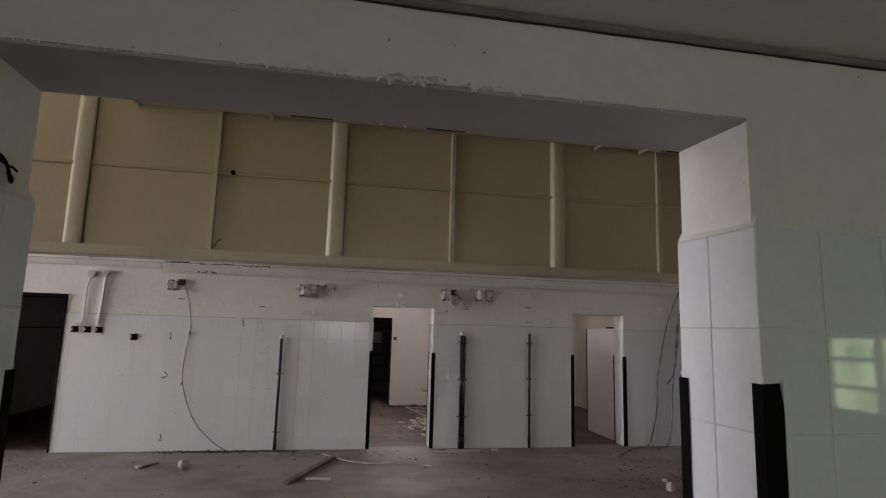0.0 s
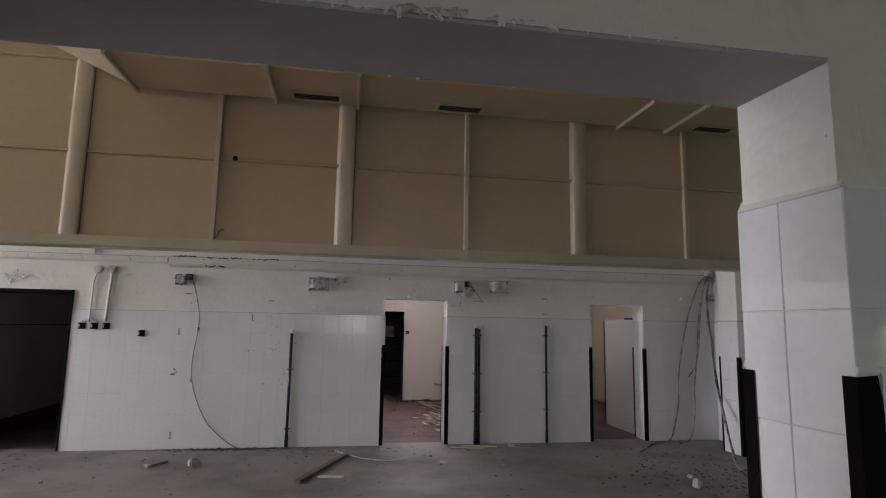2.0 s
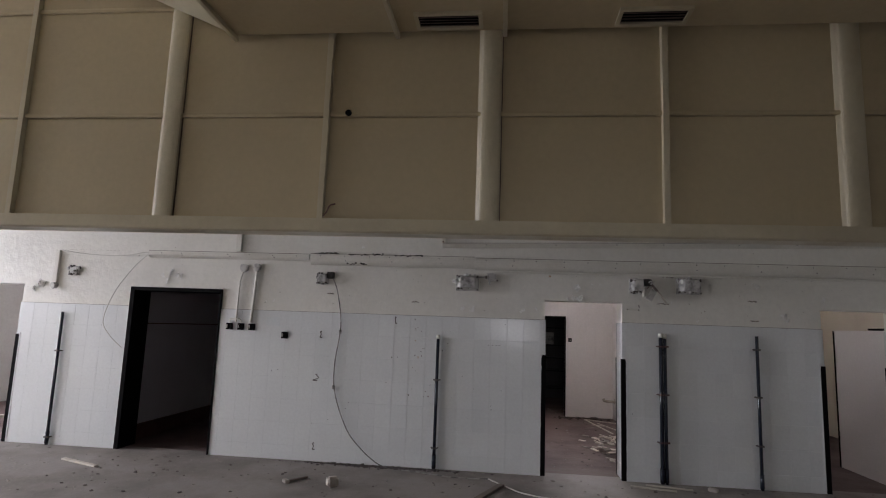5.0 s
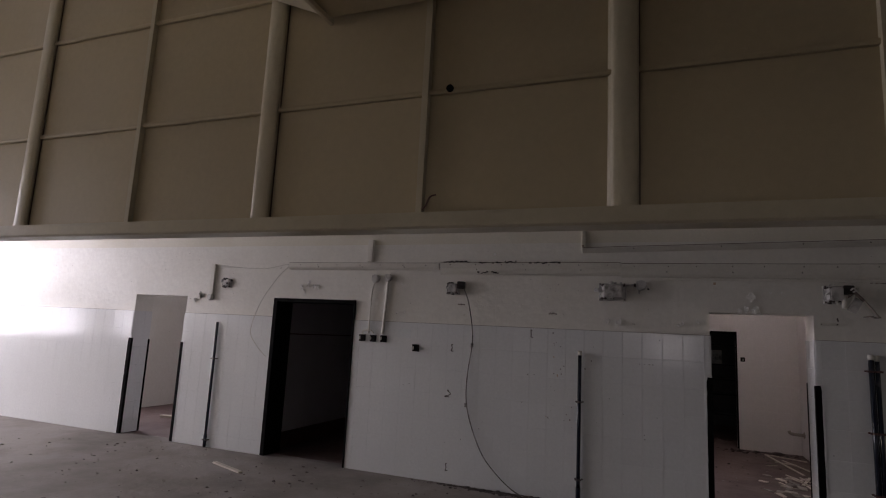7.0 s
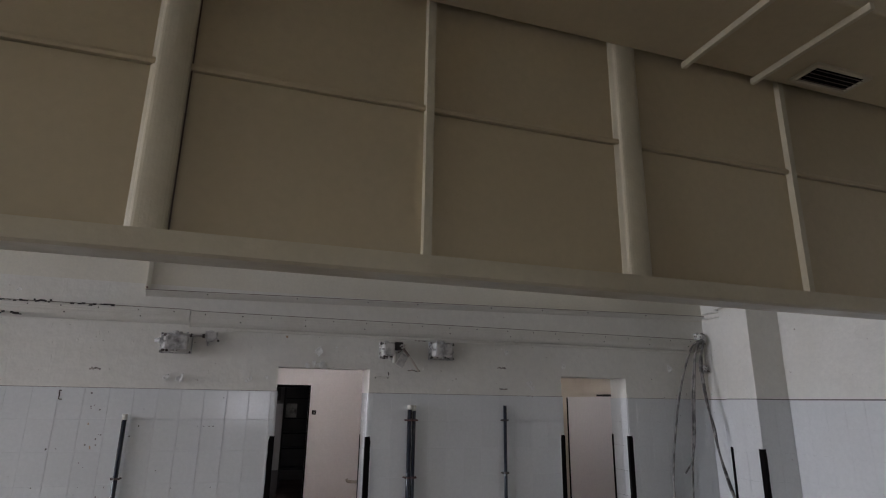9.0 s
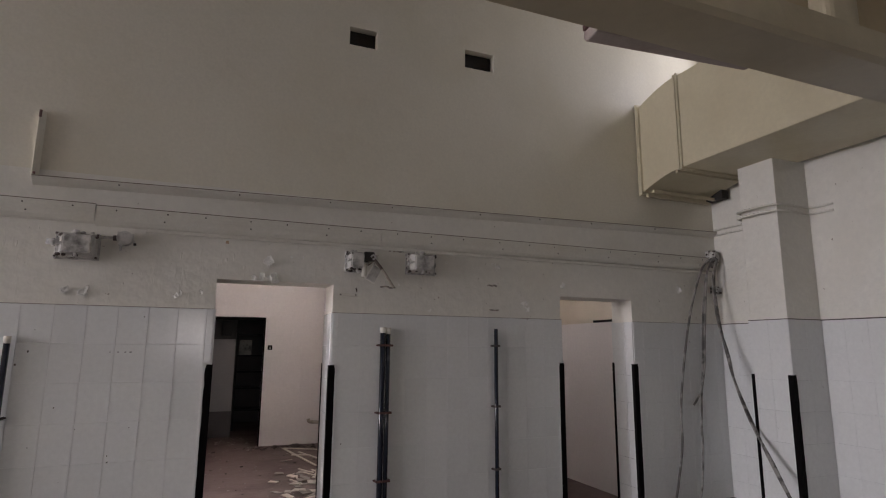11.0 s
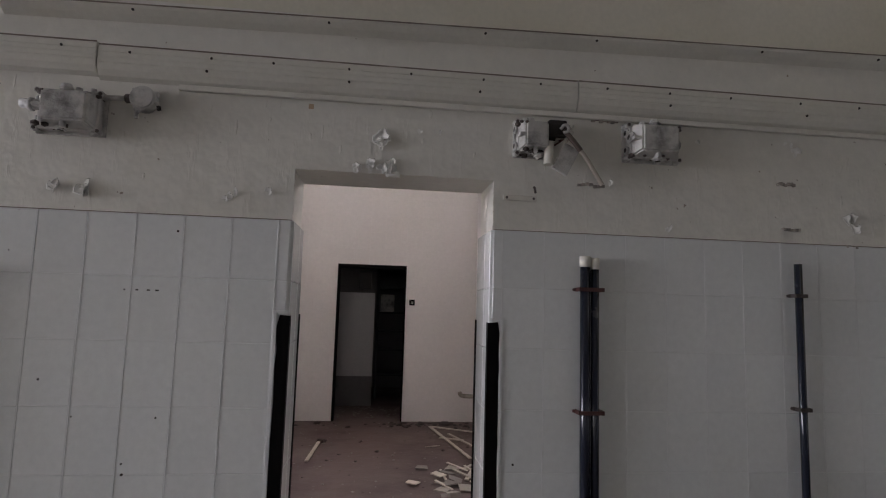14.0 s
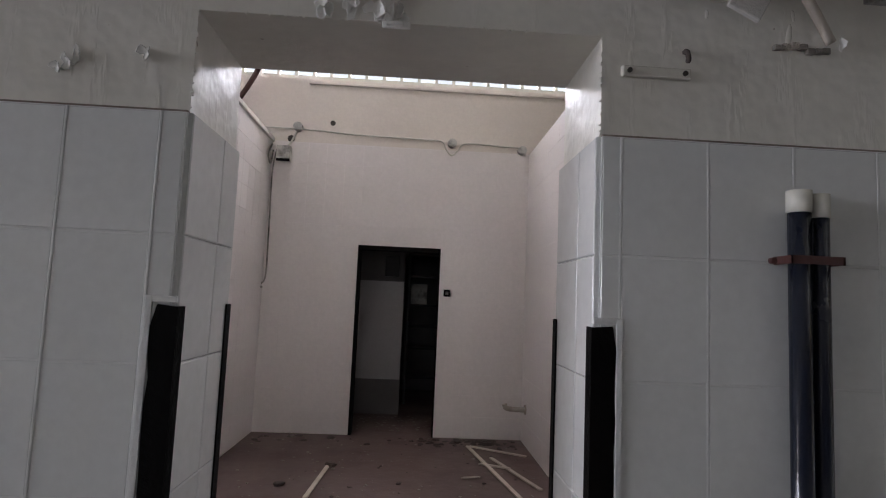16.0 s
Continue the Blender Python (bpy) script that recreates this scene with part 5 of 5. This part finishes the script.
def tiled(parent, m, cols, rows, mat=TILE, joined=None, gap=0.004, gap_z=0.0016):
    """Lay tiles on a face: m maps the face's (along, -out, up) to the world. joined collects the far ones in one list."""
    for a, b in zip(cols, cols[1:]):
        for lo, hi in zip(rows, rows[1:]):
            w, h = b - a - gap, hi - lo - gap_z
            if w < 0.01:
                continue
            tilt = Euler((random.gauss(0, 0.0025), 0, random.gauss(0, 0.0025))).to_matrix().to_4x4()
            place = m @ Matrix.Translation(((a + b) / 2, 0, (lo + hi) / 2)) @ tilt
            me = tile_mesh(w, h, mat, 0.001 if joined is not None else 0.0018 if mat is TILE_GLOSS else 0.003)
            if joined is None:
                ob = new("tile", me)
                ob.parent = parent
                ob.matrix_basis = Matrix.Translation(-ORIGIN[parent.name]) @ place
            else:
                base = len(joined[0])
                joined[0].extend(tuple(place @ v.co) for v in me.vertices)
                joined[1].extend(tuple(base + i for i in p.vertices) for p in me.polygons)


def far_tiles(name, parent, joined, mat, label):
    me = bpy.data.meshes.new(name)
    me.from_pydata(joined[0], [], joined[1])
    me.materials.append(mat)
    ob = tagged(new(name, me), label, "", "", "stuff")
    ob.parent = parent
    return ob


FACE = Matrix.Translation((0, 7.9735, 0))
spans = [(-13.0, D0[0], -7.12), (D0[1], D1[0], -6.1), (D1[1], D2[0], 0.83), (D2[1], D3[0], 2.05), (D3[1], 6.16, 5.05)]
bed = boxes(*[(a, b, 7.9677, 7.981, 0, DADO) for a, b, _ in spans])
part("tile_bed", bed, GROUT, wall_far)
for a, b, _ in spans:
    part("dado_ledge", boxes((a, b, 7.967, 7.982, DADO, DADO + 0.004)), LEDGE, wall_far, "thin dirty ledge on top of the tiles")
far = ([], [])
for a, b, anchor in spans:
    cols = edges(a, b, anchor, 0.2)
    near_cols = [c for c in cols if -1.2 < c <= 4.06]
    if len(near_cols) > 1:
        tiled(wall_far, FACE, near_cols, ROWS_FAR, gap=0.003 if b < 1 else 0.002, gap_z=0.0012)
        for c in near_cols[1:-1]:
            k = 1.0 if b < 1 else 0.35
            wob = random.uniform(-0.0008, 0.0008)
            part("joint", prism([(c - 0.0036 + wob, 7.9672), (c - 0.0022 + wob, 7.9665 - 0.0012 * k), (c + wob, 7.9665 - 0.0017 * k), (c + 0.0022 + wob, 7.9665 - 0.0012 * k), (c + 0.0036 + wob, 7.9672)], "z", 0.003, DADO - 0.002), GLAZE, wall_far)
        rest = [c for c in cols if c <= near_cols[0] + 1e-6]
        if len(rest) > 1:
            tiled(wall_far, FACE, rest, ROWS_FAR, joined=far, gap=0.0003, gap_z=0.0006)
    else:
        tiled(wall_far, FACE, cols, ROWS_FAR, joined=far, gap=0.0003, gap_z=0.0006)
# door jambs
for d in (D0, D2, D3):
    for x, turn in ((d[0], 90), (d[1], -90)):
        s = 1 if turn == 90 else -1
        part("tile_bed", boxes((min(x, x + s * 0.007), max(x, x + s * 0.007), 7.974, 8.3, 0, DADO)), GROUT, wall_far)
        m = Matrix.Translation((x + s * 0.0065, 8.137, 0)) @ Matrix.Rotation(radians(turn), 4, "Z")
        tiled(wall_far, m, [-0.163, 0.037, 0.163], ROWS_FAR, joined=None if d is D2 else far, gap=0.002)
far_tiles("tile_field", wall_far, far, TILE, "white glazed wall tiles with thin joints")

# wide opening: tiled jambs and passage side
ROWS_ENTRY = [0.003, 0.11, 0.38, 0.65, 0.92, 1.19, 1.46, 1.73, 2.0]
part("tile_bed", boxes((1.3985, 4.0, 0.7475, 0.761, 0, 2.0), (-3.0, -0.4815, 0.7475, 0.761, 0, 2.0), (-0.494, -0.4815, 0.761, 1.056, 0, 2.0)), GROUT, wall_entry)
part("tile_bed", prism([(1.3985, 0.762), (1.41, 0.762), (1.39, 1.056), (1.3755, 1.056)], "z", 0, 2.0), GROUT, wall_entry)
tiled(wall_entry, Matrix.Translation((0, 0.7525, 0)), edges(1.396, 2.8, 1.396, 0.2), ROWS_ENTRY, TILE_GLOSS, gap=0.002)
tiled(wall_entry, Matrix.Translation((1.39075, 0.9025, 0)) @ Matrix.Rotation(radians(-85.73), 4, "Z"), [-0.157, -0.02, 0.157], ROWS_ENTRY, TILE_GLOSS, gap=0.002)
tiled(wall_entry, Matrix.Translation((-0.4855, 0.9025, 0)) @ Matrix.Rotation(radians(90), 4, "Z"), [-0.157, 0.02, 0.157], ROWS_ENTRY, TILE_GLOSS, gap=0.002)
entry = ([], [])
tiled(wall_entry, Matrix.Translation((0, 0.7525, 0)), edges(2.8, 4.0, 2.8, 0.2), ROWS_ENTRY, TILE_GLOSS, joined=entry)
far_tiles("tile_field", wall_entry, entry, TILE_GLOSS, "white glazed passage tiles")
for x0, x1 in ((-0.496, -0.48), (1.395, 1.411)):
    bm = prism([(x0, 2.0), (x1, 2.0), ((x0 + x1) / 2 + (0.006 if x0 > 0 else -0.006), 2.03)], "y", 0.75, 1.055)
    for v in bm.verts:
        if x0 > 0:
            v.co.x -= 0.0235 * (v.co.y - 0.75) / 0.305
    part("plaster_bevel", bm, PLASTER, wall_entry)
part("ledge_line", boxes((1.41, 4.0, 0.747, 0.761, 2.0, 2.006)), GROUT, wall_entry)

# side wall and pilaster
side = ([], [])
WR = Matrix.Translation((6.1535, 0, 0)) @ Matrix.Rotation(radians(-90), 4, "Z")
part("tile_bed", boxes((6.152, 6.161, 1.05, 6.835, 0, DADO), (6.152, 6.161, 7.225, 7.966, 0, DADO)), GROUT, pilaster)
tiled(pilaster, WR, edges(-6.82, -1.05, -6.82, 0.2), ROWS_FAR, joined=side, gap=0.0006, gap_z=0.0008)
tiled(pilaster, WR, edges(-7.966, -7.24, -7.966, 0.2), ROWS_FAR, joined=side, gap=0.0006, gap_z=0.0008)
part("tile_bed", boxes((5.708, 5.716, 6.83, 7.23, 0, DADO), (5.708, 6.152, 6.828, 6.836, 0, DADO), (5.708, 6.152, 7.224, 7.232, 0, DADO)), GROUT, pilaster)
tiled(pilaster, Matrix.Translation((5.7085, 7.03, 0)) @ Matrix.Rotation(radians(-90), 4, "Z"), [-0.205, 0.0, 0.205], ROWS_FAR, joined=side, gap=0.0006, gap_z=0.0008)
tiled(pilaster, Matrix.Translation((5.93, 6.8285, 0)), [-0.225, 0.0, 0.22], ROWS_FAR, joined=side, gap=0.0006, gap_z=0.0008)
far_tiles("tile_field", pilaster, side, TILE, "white glazed tiles of the side wall")
part("dado_ledge", boxes((6.143, 6.162, 1.05, 6.82, DADO - 0.004, DADO + 0.007), (6.143, 6.162, 7.24, 7.966, DADO - 0.003, DADO + 0.006), (5.7, 6.143, 6.818, 6.834, DADO - 0.002, DADO + 0.006), (5.7, 5.714, 6.834, 7.235, DADO - 0.002, DADO + 0.006)), SOOT_SHADE, pilaster, "dark dirty ledge line on the tiles")

# rooms behind
room = ([], [])
ROWS_ROOM = [0.004 + 0.2205 * k for k in range(15)]
back_rows_low = [z for z in ROWS_ROOM if z < 2.0] + [1.995]
back_rows_high = [1.995] + [z for z in ROWS_ROOM if z > 2.0]
BK = Matrix.Translation((0, 12.855, 0))
tiled(wall_back, BK, edges(-0.22, 0.78, -0.22, 0.2), ROWS_ROOM, ROOM, room, 0.0004, 0.0006)
tiled(wall_back, BK, edges(1.66, 2.6, 1.66, 0.2), ROWS_ROOM, ROOM, room, 0.0004, 0.0006)
tiled(wall_back, BK, edges(0.78, 1.66, 0.78, 0.2), back_rows_high, ROOM, room, 0.0004, 0.0006)
tiled(wall_back, Matrix.Translation((-0.225, 0, 0)) @ Matrix.Rotation(radians(90), 4, "Z"), edges(8.3, 12.84, 8.3, 0.2), ROWS_ROOM, ROOM, room, 0.0004, 0.0006)
tiled(wall_back, Matrix.Translation((2.605, 0, 0)) @ Matrix.Rotation(radians(-90), 4, "Z"), edges(-12.84, -8.3, -8.3, 0.2), ROWS_ROOM, ROOM, room, 0.0004, 0.0006)
far_tiles("tile_field", wall_back, room, ROOM, "pinkish white wall tiles")
